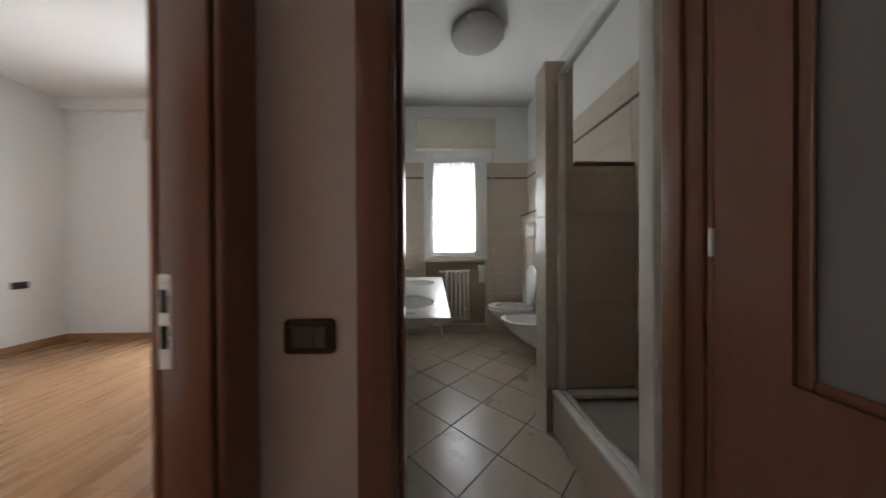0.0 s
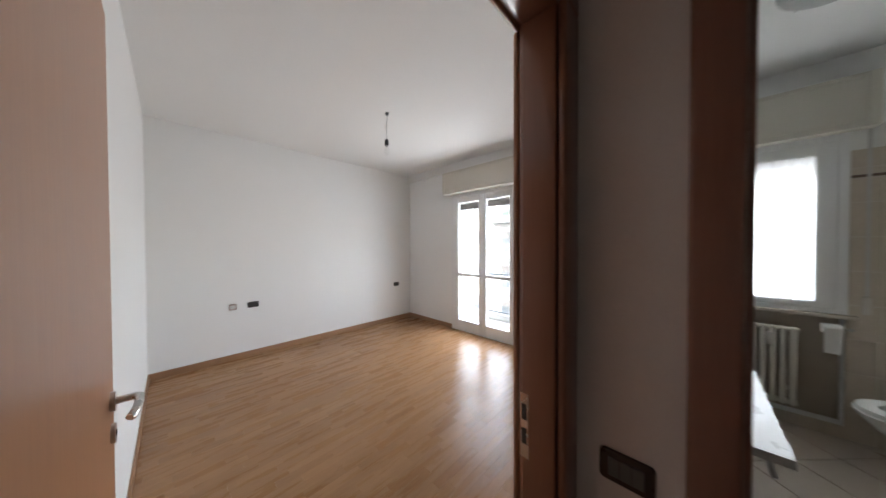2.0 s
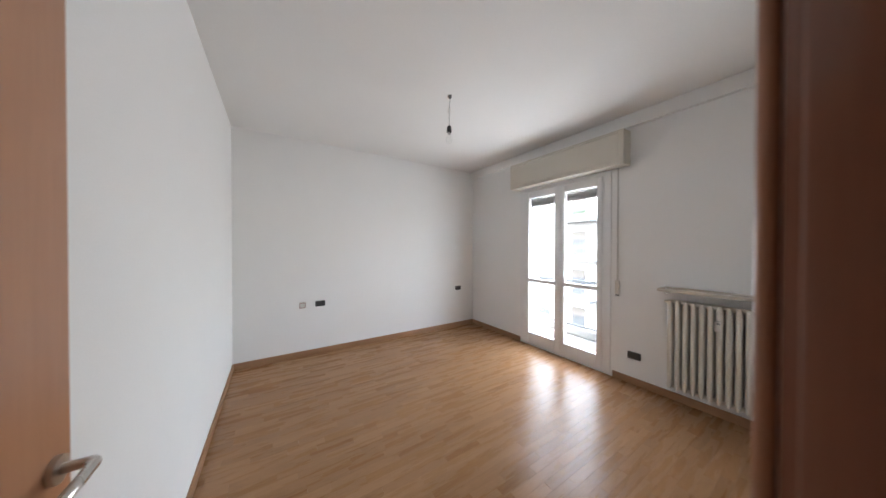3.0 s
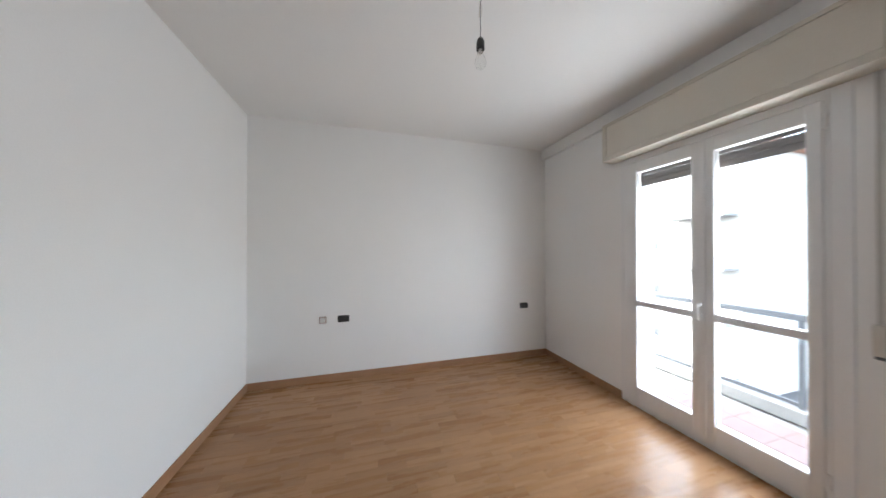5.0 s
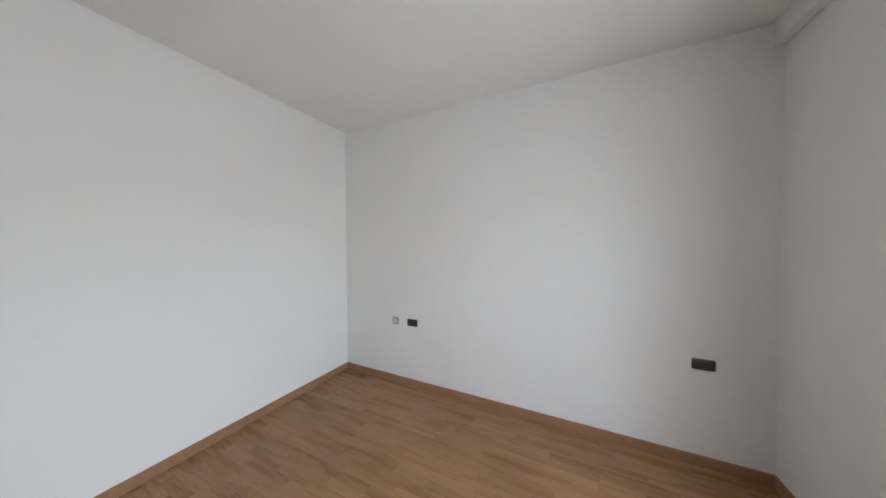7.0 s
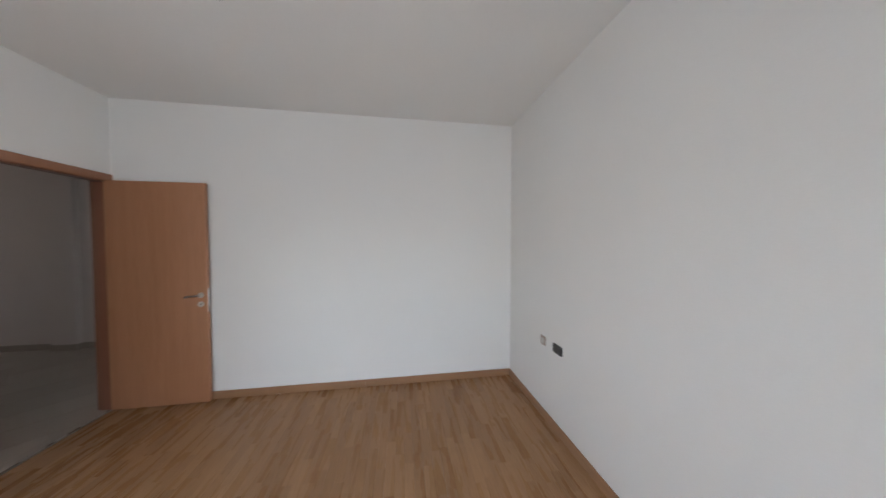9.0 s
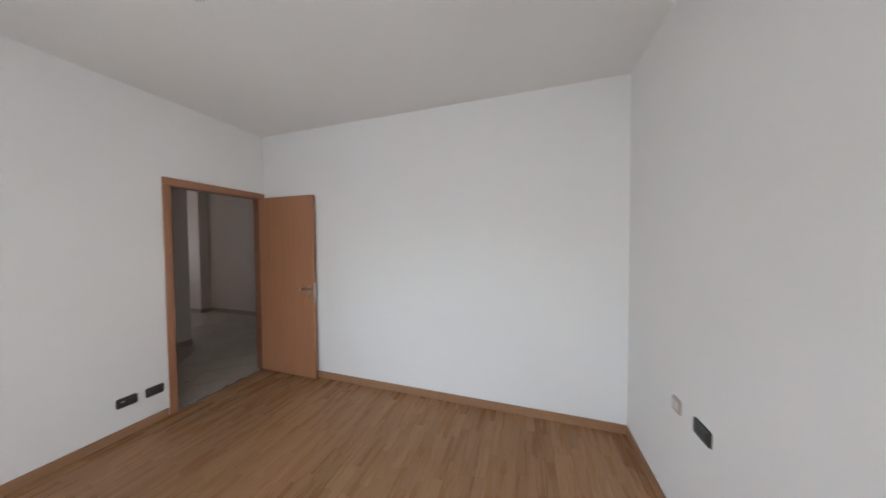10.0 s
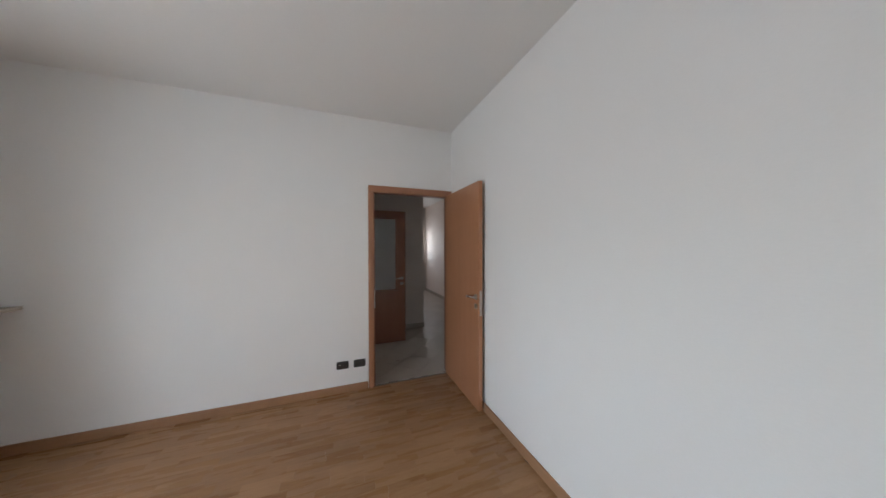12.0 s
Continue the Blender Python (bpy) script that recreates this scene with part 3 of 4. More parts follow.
def plate(name, centre, normal, w, h, mat, label, modules=3, cat="socket", inner=None, group=""):
    """A plate on a wall facing the normal, with its modules."""
    ob = thing(name, label, cat, group)
    part("cover", loft([rounded(w, h, 0.012, -0.0005), rounded(w, h, 0.012, -0.006), rounded(w - 0.003, h - 0.003, 0.011, -0.009), rounded(w - 0.009, h - 0.009, 0.009, -0.0105)]), mat, ob, smooth=True)
    iw, ih = w * 0.66, h * 0.6
    step = iw / modules
    for k in range(modules):
        x = -iw / 2 + k * step
        mod = part("module", block((x + 0.0008, -0.0125, -ih / 2), (x + step - 0.0008, -0.0095, ih / 2), 0.0012), inner or mat, ob)
        if cat == "socket":
            for z in (-0.009, 0.0, 0.009):
                part("contact_hole", tube([(x + step / 2, -0.0122, z), (x + step / 2, -0.0131, z)], 0.0023, 8), GASKET, mod)
    ob.matrix_basis = Matrix.Translation(centre) @ pose(0, 0, 0, 0, 0, math.degrees(math.atan2(normal[0], -normal[1])))
    return ob


G = "dark wall sockets of the bedroom"
plate("wall_socket", (0, 0.938, 0.676), (1, 0), 0.122, 0.074, PLASTIC_DARK, "anthracite wall socket plate beside the telephone socket", inner=PLASTIC_DARK, group=G)
plate("wall_socket", (0, 3.245, 0.694), (1, 0), 0.122, 0.074, PLASTIC_DARK, "anthracite wall socket plate near the outer wall", inner=PLASTIC_DARK, group=G)
plate("wall_socket", (2.668, L, 0.304), (0, -1), 0.122, 0.074, PLASTIC_DARK, "anthracite socket plate between balcony door and radiator", inner=PLASTIC_DARK, group=G)
plate("wall_socket", (W, 1.211, 0.281), (-1, 0), 0.118, 0.078, PLASTIC_DARK, "anthracite socket plate above the skirting, farther from the door", inner=PLASTIC_DARK, group=G)
plate("wall_socket", (W, 1.044, 0.279), (-1, 0), 0.118, 0.078, PLASTIC_DARK, "anthracite socket plate above the skirting, next to the door frame", inner=PLASTIC_DARK, group=G)
mark = part("indicator", block((-0.035, -0.0138, 0.006), (-0.018, -0.0126, 0.012), 0.001), PLASTIC_WHITE, scene.objects["wall_socket.003"], "small pale indicator")
plate("telephone_socket", (0, 0.724, 0.673), (1, 0), 0.078, 0.078, PLASTIC_TAN, "ivory square telephone socket on the wall", 1, "telephone socket", inner=STRAP)
plate("light_switch", (4.093, BY0, 0.864), (0, -1), 0.120, 0.082, PLASTIC_BROWN, "dark brown rounded light switch plate beside the doors", 3, "light switch", inner=PLASTIC_GREY)


# ---- radiators ----
def radiator(name, x0, count, pitch, z0, z1, back, depth, label):
    ob = thing(name, label, "radiator")
    r = pitch * 0.33
    ys = (back - r - 0.002, back - depth / 2, back - depth + r)
    bm = bmesh.new()
    for y in ys[::2] if depth < 0.1 else ys:
        for v in (tube([(0, y, z0 + 0.012), (0, y, z0 + 0.05), (0, y, z1 - 0.05), (0, y, z1 - 0.012)], [r * 0.7, r, r, r * 0.7], 10),):
            me = bpy.data.meshes.new("column")
            v.to_mesh(me)
            v.free()
            bm.from_mesh(me)
            bpy.data.meshes.remove(me)
    for z in (z0 + 0.028, z1 - 0.028):
        for seg in (tube([(0, ys[0] - r * 0.2, z), (0, ys[-1] + r * 0.2, z)], r * 0.95, 10), tube([(-pitch / 2 + 0.0004, ys[1], z), (pitch / 2 - 0.0004, ys[1], z)], 0.019, 12)):
            me = bpy.data.meshes.new("link")
            seg.to_mesh(me)
            seg.free()
            bm.from_mesh(me)
            bpy.data.meshes.remove(me)
    me = mesh_of("column", bm, ENAMEL, True)
    for k in range(count):
        c = new("column", me)
        c.parent = ob
        c.location = (x0 + pitch * (k + 0.5), 0, 0)
    return ob, x0 + pitch * count, ys[1]


rad, rx, ry = radiator("radiator", 2.968, 12, 0.0535, 0.14, 0.968, L - 0.03, 0.105, "cream enamelled column radiator below a shelf")
part("valve", tube([(rx, ry, 0.94), (rx + 0.03, ry, 0.94), (rx + 0.031, ry, 0.94), (rx + 0.075, ry, 0.94)], [0.011, 0.011, 0.02, 0.018], 14), PLASTIC_WHITE, rad, "white valve head", True)
part("pipe", tube([(rx, ry, 0.163), (rx + 0.05, ry, 0.163), (rx + 0.06, ry, 0.163), (rx + 0.062, ry + 0.02, 0.163), (rx + 0.062, L - 0.001, 0.163)], 0.009, 10), CHROME, rad, "short chrome return pipe", True)
part("lockshield", tube([(rx + 0.012, ry, 0.163), (rx + 0.046, ry, 0.163)], 0.017, 12), PLASTIC_WHITE, rad, smooth=True)
part("vent_plug", tube([(2.968, ry, 0.94), (2.945, ry, 0.94)], 0.014, 10), ENAMEL, rad, smooth=True)
part("heat_meter", block((3.292, L - 0.165, 0.76), (3.336, L - 0.136, 0.845), 0.005, 3), PLASTIC_WHITE, rad, "white heat cost meter", True)
part("meter_window", block((3.303, L - 0.1662, 0.818), (3.325, L - 0.1648, 0.833)), PLASTIC_GREY, rad)
for x in (3.1, 3.5):
    part("wall_bracket", block((x - 0.008, L - 0.05, 0.30), (x + 0.008, L - 0.001, 0.325)), ENAMEL, rad)
shelf = thing("radiator_shelf", "pale wooden shelf on brackets above the radiator", "shelf")
part("board", block((2.926, 3.374, 1.044), (W - 0.006, L - 0.001, 1.070), 0.005, 3), MARBLE, shelf, "pale beige shelf board", True)
for x in (2.99, 3.715):
    b = part("bracket", block((x - 0.012, 3.41, 1.031), (x + 0.012, L - 0.0015, 1.0435), 0.003), CHROME, shelf, "dark steel bracket")
    part("clamp", tube([(x, 3.425, 1.026), (x, 3.425, 1.075)], 0.02, 14), CHROME, b, smooth=True)

# ---- bare bulb ----
lamp = thing("pendant_bulb", "clear bulb in a black socket on a bare ceiling wire, off", "pendant lamp")
lx, ly, lz = 1.868, 1.778, 2.503
part("ceiling_hook", tube([(lx + 0.01, ly, H), (lx + 0.01, ly, H - 0.012), (lx + 0.01, ly, H - 0.03)], [0.02, 0.018, 0.006], 14), PLASTIC_GREY, lamp, "small grey ceiling hook", True)
wire = [(lx + 0.01, ly, H - 0.025), (lx + 0.004, ly + 0.004, H - 0.06), (lx + 0.012, ly - 0.005, H - 0.10), (lx - 0.006, ly + 0.003, H - 0.14), (lx + 0.002, ly, H - 0.18), (lx, ly, lz + 0.063)]
part("wire", tube(wire, 0.0021, 8), PLASTIC_GREY, lamp, "twisted wire", True)
loop = [(lx + 0.006, ly, H - 0.08)] + arc((lx - 0.004, ly, H - 0.09), (lx - 0.055, ly + 0.01, H - 0.16), (lx - 0.008, ly, H - 0.13), 8) + arc((lx + 0.01, ly, H - 0.10), (lx + 0.035, ly, H - 0.15), (lx, ly, H - 0.17), 6)
part("wire_loop", tube(loop, 0.0018, 6), PLASTIC_WHITE, lamp, smooth=True)
part("socket", tube([(lx, ly, lz + 0.066), (lx, ly, lz + 0.061), (lx, ly, lz + 0.044), (lx, ly, lz + 0.003), (lx, ly, lz + 0.000)], [0.006, 0.014, 0.021, 0.022, 0.02], 18), BLACK, lamp, "black socket", True)
prof = [(0.013, lz - 0.000), (0.014, lz - 0.012), (0.021, lz - 0.032), (0.029, lz - 0.054), (0.030, lz - 0.070), (0.026, lz - 0.085), (0.015, lz - 0.096), (0.003, lz - 0.099)]
part("bulb", tube([(lx, ly, z) for r, z in prof], [r for r, z in prof], 20), GLASS, lamp, "clear glass bulb", True)
part("bulb_cap", tube([(lx, ly, lz + 0.000), (lx, ly, lz + -0.012)], 0.013, 14), CHROME, lamp, "metal bulb cap")

# ---- bathroom: window wall ----
win2 = thing("window_2", "white bathroom window with a sheer curtain on the sash", "window", kind="structure")
for name, lo, hi in (
    ("outer_frame", (4.2520, LB - 0.004, 0.9230), (4.2962, LB + 0.075, 2.2809)), ("outer_frame", (4.9857, LB - 0.004, 0.9230), (5.0299, LB + 0.075, 2.2809)),
    ("head_frame", (4.2968, LB - 0.004, 2.2202), (4.9852, LB + 0.075, 2.2809)), ("sill_frame", (4.2968, LB - 0.004, 0.9230), (4.9852, LB + 0.075, 0.9561)),
):
    part(name, block(lo, hi, 0.003), PVC, win2)
sb = part("sash", block((4.2983, LB - 0.010, 0.9580), (4.3755, LB + 0.05, 2.2184), 0.005, 3), PVC, win2, "white single sash", True)
part("stile", block((4.879, LB - 0.010, 0.9580), (4.9836, LB + 0.05, 2.2184), 0.005, 3), PVC, sb, smooth=True)
part("rail", block((4.3760, LB - 0.009, 0.9580), (4.8785, LB + 0.049, 1.0178), 0.005, 3), PVC, sb, smooth=True)
part("rail", block((4.3760, LB - 0.009, 2.1172), (4.8785, LB + 0.049, 2.2184), 0.005, 3), PVC, sb, smooth=True)
for lo, hi in (((4.2968, LB + 0.0505, 0.9570), (4.3220, LB + 0.074, 2.2193)), ((4.9600, LB + 0.0505, 0.9570), (4.9852, LB + 0.074, 2.2193)),
               ((4.3225, LB + 0.0505, 0.9570), (4.9594, LB + 0.074, 0.9764)), ((4.3225, LB + 0.0505, 2.2000), (4.9594, LB + 0.074, 2.2193))):
    part("stop_bead", block(lo, hi), PVC, win2)
pane = part("pane", block((4.3765, LB + 0.024, 1.0187), (4.878, LB + 0.03, 2.1162)), GLASS, sb, "clear glass pane")
pane.visible_shadow = False
part("window_handle", tube([(4.3292, LB - 0.011, 1.4824), (4.3292, LB - 0.05, 1.4824), (4.3292, LB - 0.056, 1.4732), (4.3292, LB - 0.056, 1.3812)], 0.009, 10), PVC, sb, "white window handle", True)
shut2 = thing("rolling_shutter", "raised rolling shutter hanging behind the bathroom window", "rolling shutter")
for k in range(6):
    part("slat", block((4.2582, LB + 0.10, 1.9718 + 0.056 * k), (5.0237, LB + 0.113, 2.0224 + 0.056 * k), 0.003), SHUTTER, shut2, smooth=True)
cur = thing("sheer_curtain", "white sheer curtain stretched over the window sash", "curtain")
bm = bmesh.new()
cols = []
for k in range(61):
    x = 4.359 + k * (0.53 / 60)
    y = LB - 0.018 - 0.004 * math.sin(k * 1.15) - 0.0015 * math.sin(k * 2.7)
    cols.append([bm.verts.new((x, y, z)) for z in (0.9994, 1.2524, 1.6204, 1.9884, 2.1310)])
for a, b in zip(cols, cols[1:]):
    for i in range(4):
        bm.faces.new((a[i], b[i], b[i + 1], a[i + 1]))
cloth = part("fabric", bm, SHEER, cur, "white sheer fabric", True)
for z in (1.0086, 2.1218):
    part("curtain_rod", tube([(4.3426, LB - 0.02, z), (4.895, LB - 0.02, z)], 0.003, 8), PVC, cur)
solid("window_sill", block((4.2139, LB - 0.045, 0.8945), (5.0731, LB + 0.05, 0.9202), 0.004, 3), MARBLE, "brown marble sill below the bathroom window", "sill", "structure", smooth=True)
rolling_box("shutter_box", 4.153, 5.129, 2.267, 2.642, LB - 0.11, LB, "cream painted rolling shutter box above the bathroom window")
strap2 = thing("shutter_strap", "grey shutter strap beside the bathroom window", "shutter strap")
part("strap", block((5.0989, LB - 0.018, 1.0500), (5.1153, LB - 0.0165, 2.2828)), STRAP, strap2)
part("winder", block((5.0886, LB - 0.03, 0.9396), (5.1256, LB - 0.0085, 1.0684), 0.006, 3), PLASTIC_WHITE, strap2, "small winder", True)
brad, bx, by = radiator("radiator", 4.500, 6, 0.0515, 0.165, 0.80, LB - 0.015, 0.085, "cream enamelled column radiator below the bathroom window")
part("valve", tube([(4.500, by, 0.772), (4.471, by, 0.772), (4.470, by, 0.772), (4.430, by, 0.772)], [0.011, 0.011, 0.019, 0.017], 14), PLASTIC_WHITE, brad, "white valve head", True)
part("heat_meter", block((4.641, LB - 0.118, 0.64), (4.677, LB - 0.098, 0.74), 0.004, 3), PLASTIC_WHITE, brad, "white heat cost meter", True)
for x in (4.548, 4.764):
    part("wall_bracket", block((x - 0.008, LB - 0.03, 0.27), (x + 0.008, LB + 0.101, 0.295)), ENAMEL, brad)
roll = thing("paper_holder", "white paper holder hanging beside the radiator", "paper holder")
part("arm", tube([(5.047, LB - 0.008, 0.82), (5.047, LB - 0.05, 0.82), (5.037, LB - 0.06, 0.82), (4.903, LB - 0.06, 0.82)], 0.006, 10), CHROME, roll, smooth=True)
part("roll", tube([(4.911, LB - 0.06, 0.82), (4.996, LB - 0.06, 0.82)], 0.035, 20), CERAMIC, roll, "white paper roll", True)
part("loose_sheet", block((4.915, LB - 0.0965, 0.64), (4.992, LB - 0.095, 0.82)), CERAMIC, roll)

# ---- bathroom: fixtures ----
FALSE_X = 5.485
false = solid("wall_false", blocks(((FALSE_X, 2.05, 0), (BX1 - 0.001, LB - 0.012, 1.455))), WALL_GROUT, "tiled low wall carrying toilet and bidet", "wall", "structure")
solid("ledge", block((FALSE_X - 0.022, 2.051, 1.4555), (BX1 - 0.012, LB - 0.012, 1.48), 0.006, 3), LISTEL, "brown tile ledge on the low wall", "ledge", "structure", smooth=True)
pillar = solid("wall_shower_pier", blocks(((5.03, 1.855, 0), (5.183, 1.985, 2.135))), WALL_GROUT, "tiled shower pier", "wall", "structure")
half = solid("wall_shower_half", blocks(((5.1835, 1.865, 0), (BX1 - 0.001, 1.965, 1.54))), WALL_GROUT, "tiled half-height shower wall", "wall", "structure")
solid("ledge_shower", block((5.193, 1.848, 1.5405), (BX1 - 0.012, 1.98, 1.565), 0.006, 3), LISTEL, "brown tile cap on the shower wall", "ledge", "structure", smooth=True)


def bowl(name, y, tip, label, seat):
    """A wall-hung basin reaching from the low wall to tip."""
    ob = thing(name, label, name)
    back = FALSE_X - 0.009
    length = back - tip
    rings = []
    for z, s, w in ((0.15, 0.30, 0.10), (0.18, 0.50, 0.125), (0.24, 0.66, 0.145), (0.32, 0.86, 0.17), (0.39, 0.98, 0.18), (0.415, 1.0, 0.183)):
        cx = back - length * s / 2
        rings.append([(min(px, back), py, pz) for px, py, pz in oval(cx, y, z, length * s / 2, w, 32, 2.3)])
    inner = []
    for z, s, w in ((0.418, 0.93, 0.160), (0.405, 0.86, 0.148), (0.34, 0.70, 0.12), (0.27, 0.45, 0.07)):
        cx = back - 0.05 - (length - 0.05) * 0.46
        inner.append(oval(cx, y, z, length * s * 0.44, w, 32, 2.1))
    part("bowl", loft(rings + inner), CERAMIC, ob, "white wall-hung ceramic bowl", True)
    if seat:
        c = back - 0.06 - (length - 0.05) * 0.46
        a, b = length * 0.46, length * 0.30
        bm = loft([oval(c, y, 0.421, a, 0.185, 32), oval(c, y, 0.444, a - 0.004, 0.181, 32), oval(c, y, 0.444, b, 0.115, 32), oval(c, y, 0.421, b, 0.112, 32), oval(c, y, 0.421, a, 0.185, 32)], False, False)
        bmesh.ops.remove_doubles(bm, verts=bm.verts[:], dist=1e-5)
        part("seat", bm, CERAMIC, ob, "white seat ring, down", True)
        lid = part("lid", loft([oval(0, 0, 0, 0.215, 0.18, 32), oval(0, 0, 0.012, 0.22, 0.185, 32), oval(0, 0, 0.022, 0.205, 0.17, 32)]), CERAMIC, ob, "white lid, raised", True)
        lid.matrix_basis = Matrix.Translation((back - 0.062, y, 0.655)) @ pose(0, 0, 0, 0, -83, 0)
        for dy in (-0.07, 0.07):
            part("seat_hinge", tube([(back - 0.10, y + dy - 0.015, 0.45), (back - 0.10, y + dy + 0.015, 0.45)], 0.012, 10), CHROME, ob, smooth=True)
    else:
        part("tap", tube([(back - 0.04, y, 0.416), (back - 0.04, y, 0.49), (back - 0.055, y, 0.505), (back - 0.13, y, 0.495)], 0.013, 12), CHROME, ob, "chrome mixer tap", True)
        part("drain", tube([(back - 0.25, y, 0.2705), (back - 0.25, y, 0.274)], 0.025, 16), CHROME, ob)
    return ob


bowl("toilet", 3.17, 4.945, "white wall-hung toilet with its lid raised", True)
bowl("bidet", 2.735, 4.99, "white wall-hung bidet beside the toilet", False)
fl = thing("flush_plate", "white flush plate on the tiled low wall", "flush plate")
part("plate", block((FALSE_X - 0.024, 3.17, 1.18), (FALSE_X - 0.0085, 3.46, 1.345), 0.006, 3), PLASTIC_WHITE, fl, smooth=True)
part("button", block((FALSE_X - 0.030, 3.185, 1.195), (FALSE_X - 0.0245, 3.445, 1.29), 0.003), CERAMIC, fl)

van = thing("vanity", "stone washstand slab with two oval basins on chrome brackets", "washstand")


def slab_with_oval(bm, x0, x1, y0, y1, z0, z1, cx, cy, rx, ry, n=36):
    angles = [2 * math.pi * k / n for k in range(n)]
    for z in (z0, z1):
        ring, rim = [], []
        for a in angles:
            c, s = math.cos(a), math.sin(a)
            ring.append((cx + rx * c, cy + ry * s))
            k = min(((x1 if c > 0 else x0) - cx) / c if abs(c) > 1e-6 else 9, ((y1 if s > 0 else y0) - cy) / s if abs(s) > 1e-6 else 9)
            rim.append((cx + k * c, cy + k * s))
        vi = [bm.verts.new((*p, z)) for p in ring]
        vo = [bm.verts.new((*p, z)) for p in rim]
        for k in range(n):
            bm.faces.new((vi[k], vi[(k + 1) % n], vo[(k + 1) % n], vo[k]))
            a, b = angles[k], angles[(k + 1) % n]
        for qx, qy in ((x0, y0), (x0, y1), (x1, y0), (x1, y1)):
            qa = math.atan2(qy - cy, qx - cx) % (2 * math.pi)
            k = int(qa / (2 * math.pi / n)) % n
            bm.faces.new((vo[k], bm.verts.new((qx, qy, z)), vo[(k + 1) % n]))
    cuboid_sides = ((x0, y0, x1, y0), (x1, y0, x1, y1), (x1, y1, x0, y1), (x0, y1, x0, y0))
    for a, b, c, d in cuboid_sides:
        bm.faces.new([bm.verts.new(p) for p in ((a, b, z0), (c, d, z0), (c, d, z1), (a, b, z1))])


VX0, VX1, VY0, VY1, VZ = CX + 0.004, 4.46, 1.58, 3.26, 0.745
bm = bmesh.new()
for a, b, cy in ((VY0, (VY0 + VY1) / 2, 1.95), ((VY0 + VY1) / 2, VY1, 2.82)):
    slab_with_oval(bm, VX0, VX1, a, b, VZ - 0.03, VZ, 4.225, cy, 0.155, 0.20)
part("slab", bm, WHITE_STONE, van, "pale polished stone slab")
for cy in (1.95, 2.82):
    basin = part("basin", loft([oval(4.225, cy, VZ - 0.002, 0.156, 0.201, 36), oval(4.225, cy, VZ - 0.02, 0.158, 0.203, 36), oval(4.225, cy, VZ - 0.09, 0.135, 0.175, 36),
                                oval(4.225, cy, VZ - 0.13, 0.08, 0.10, 36), oval(4.225, cy, VZ - 0.14, 0.02, 0.02, 36)], False, True), CERAMIC, van, "white oval basin", True)
    part("drain", tube([(4.225, cy, VZ - 0.1395), (4.225, cy, VZ - 0.136)], 0.022, 16), CHROME, basin)
    part("tap", tube([(4.03, cy, VZ), (4.03, cy, VZ + 0.10)] + arc((4.03, cy, VZ + 0.12), (4.03, cy, VZ + 0.16), (4.09, cy, VZ + 0.15), 5) + [(4.14, cy, VZ + 0.12)], 0.013, 12), CHROME, basin, "chrome mixer tap", True)
for y in (VY0 + 0.05, VY1 - 0.05):
    part("bracket", tube([(VX0 - 0.003, y, VZ - 0.075), (VX1 - 0.12, y, VZ - 0.05), (VX1 - 0.055, y, VZ - 0.036)] + arc((VX1 - 0.05, y, VZ - 0.045), (VX1 - 0.045, y, VZ - 0.09), (VX1 - 0.037, y, VZ - 0.105), 5), 0.008, 10), CHROME, van, "curved chrome bracket", True)

dome = thing("ceiling_lamp", "round opal glass ceiling lamp, off", "ceiling lamp")
part("base", tube([(4.735, 2.47, H - 0.0005), (4.735, 2.47, H - 0.055)], 0.16, 36), CERAMIC, dome, smooth=True)
part("shade", loft([oval(4.735, 2.47, H - z, r, r, 40) for r, z in ((0.205, 0.053), (0.213, 0.062), (0.205, 0.08), (0.17, 0.105), (0.11, 0.123), (0.04, 0.13))]), OPAL, dome, "opal glass shade", True)
for a in (0.6, 2.7, 4.8):
    part("clip", block((-0.008, 0.2, H - 0.08), (0.008, 0.218, H - 0.048), 0.002), CHROME, dome).matrix_basis = pose(4.735, 2.47, 0, 0, 0, math.degrees(a))

shower = thing("shower_tray", "white shower tray in a tiled kerb with a white rail frame", "shower")
part("kerb", block((5.06, BY1 + 0.03, 0.001), (5.105, 1.8455, 0.225), 0.002), WALL_TILE, shower, "tiled kerb")
part("rim", block((5.053, BY1 + 0.029, 0.2255), (5.14, 1.8455, 0.255), 0.008, 3), ACRYLIC, shower, "rounded white rim", True)
part("rim", block((5.1405, 1.785, 0.2255), (BX1 - 0.012, 1.8455, 0.255), 0.008, 3), ACRYLIC, shower, smooth=True)
part("rim", block((5.1405, BY1 + 0.029, 0.2255), (BX1 - 0.012, BY1 + 0.075, 0.255), 0.008, 3), ACRYLIC, shower, smooth=True)
part("tray_floor", block((5.106, BY1 + 0.03, 0.08), (BX1 - 0.012, 1.8455, 0.205), 0.004), ACRYLIC, shower, "sunken white tray floor")
part("tray_drain", tube([(5.38, 1.34, 0.2055), (5.38, 1.34, 0.21)], 0.045, 24), CHROME, shower, "round drain", True)
part("post", block((5.085, 1.807, 0.2555), (5.122, 1.8455, 2.03), 0.006, 3), ACRYLIC, shower, "white upright profile", True)
part("post", block((5.085, 1.175, 0.2555), (5.122, 1.24, 2.03), 0.006, 3), ACRYLIC, shower, "white upright profile", True)
part("top_rail", block((5.087, 1.175, 2.0305), (5.120, 1.8455, 2.06), 0.006, 3), ACRYLIC, shower, "white top rail", True)
part("bottom_rail", block((5.089, 1.2405, 0.2555), (5.116, 1.8065, 0.272), 0.004, 3), ACRYLIC, shower, smooth=True)
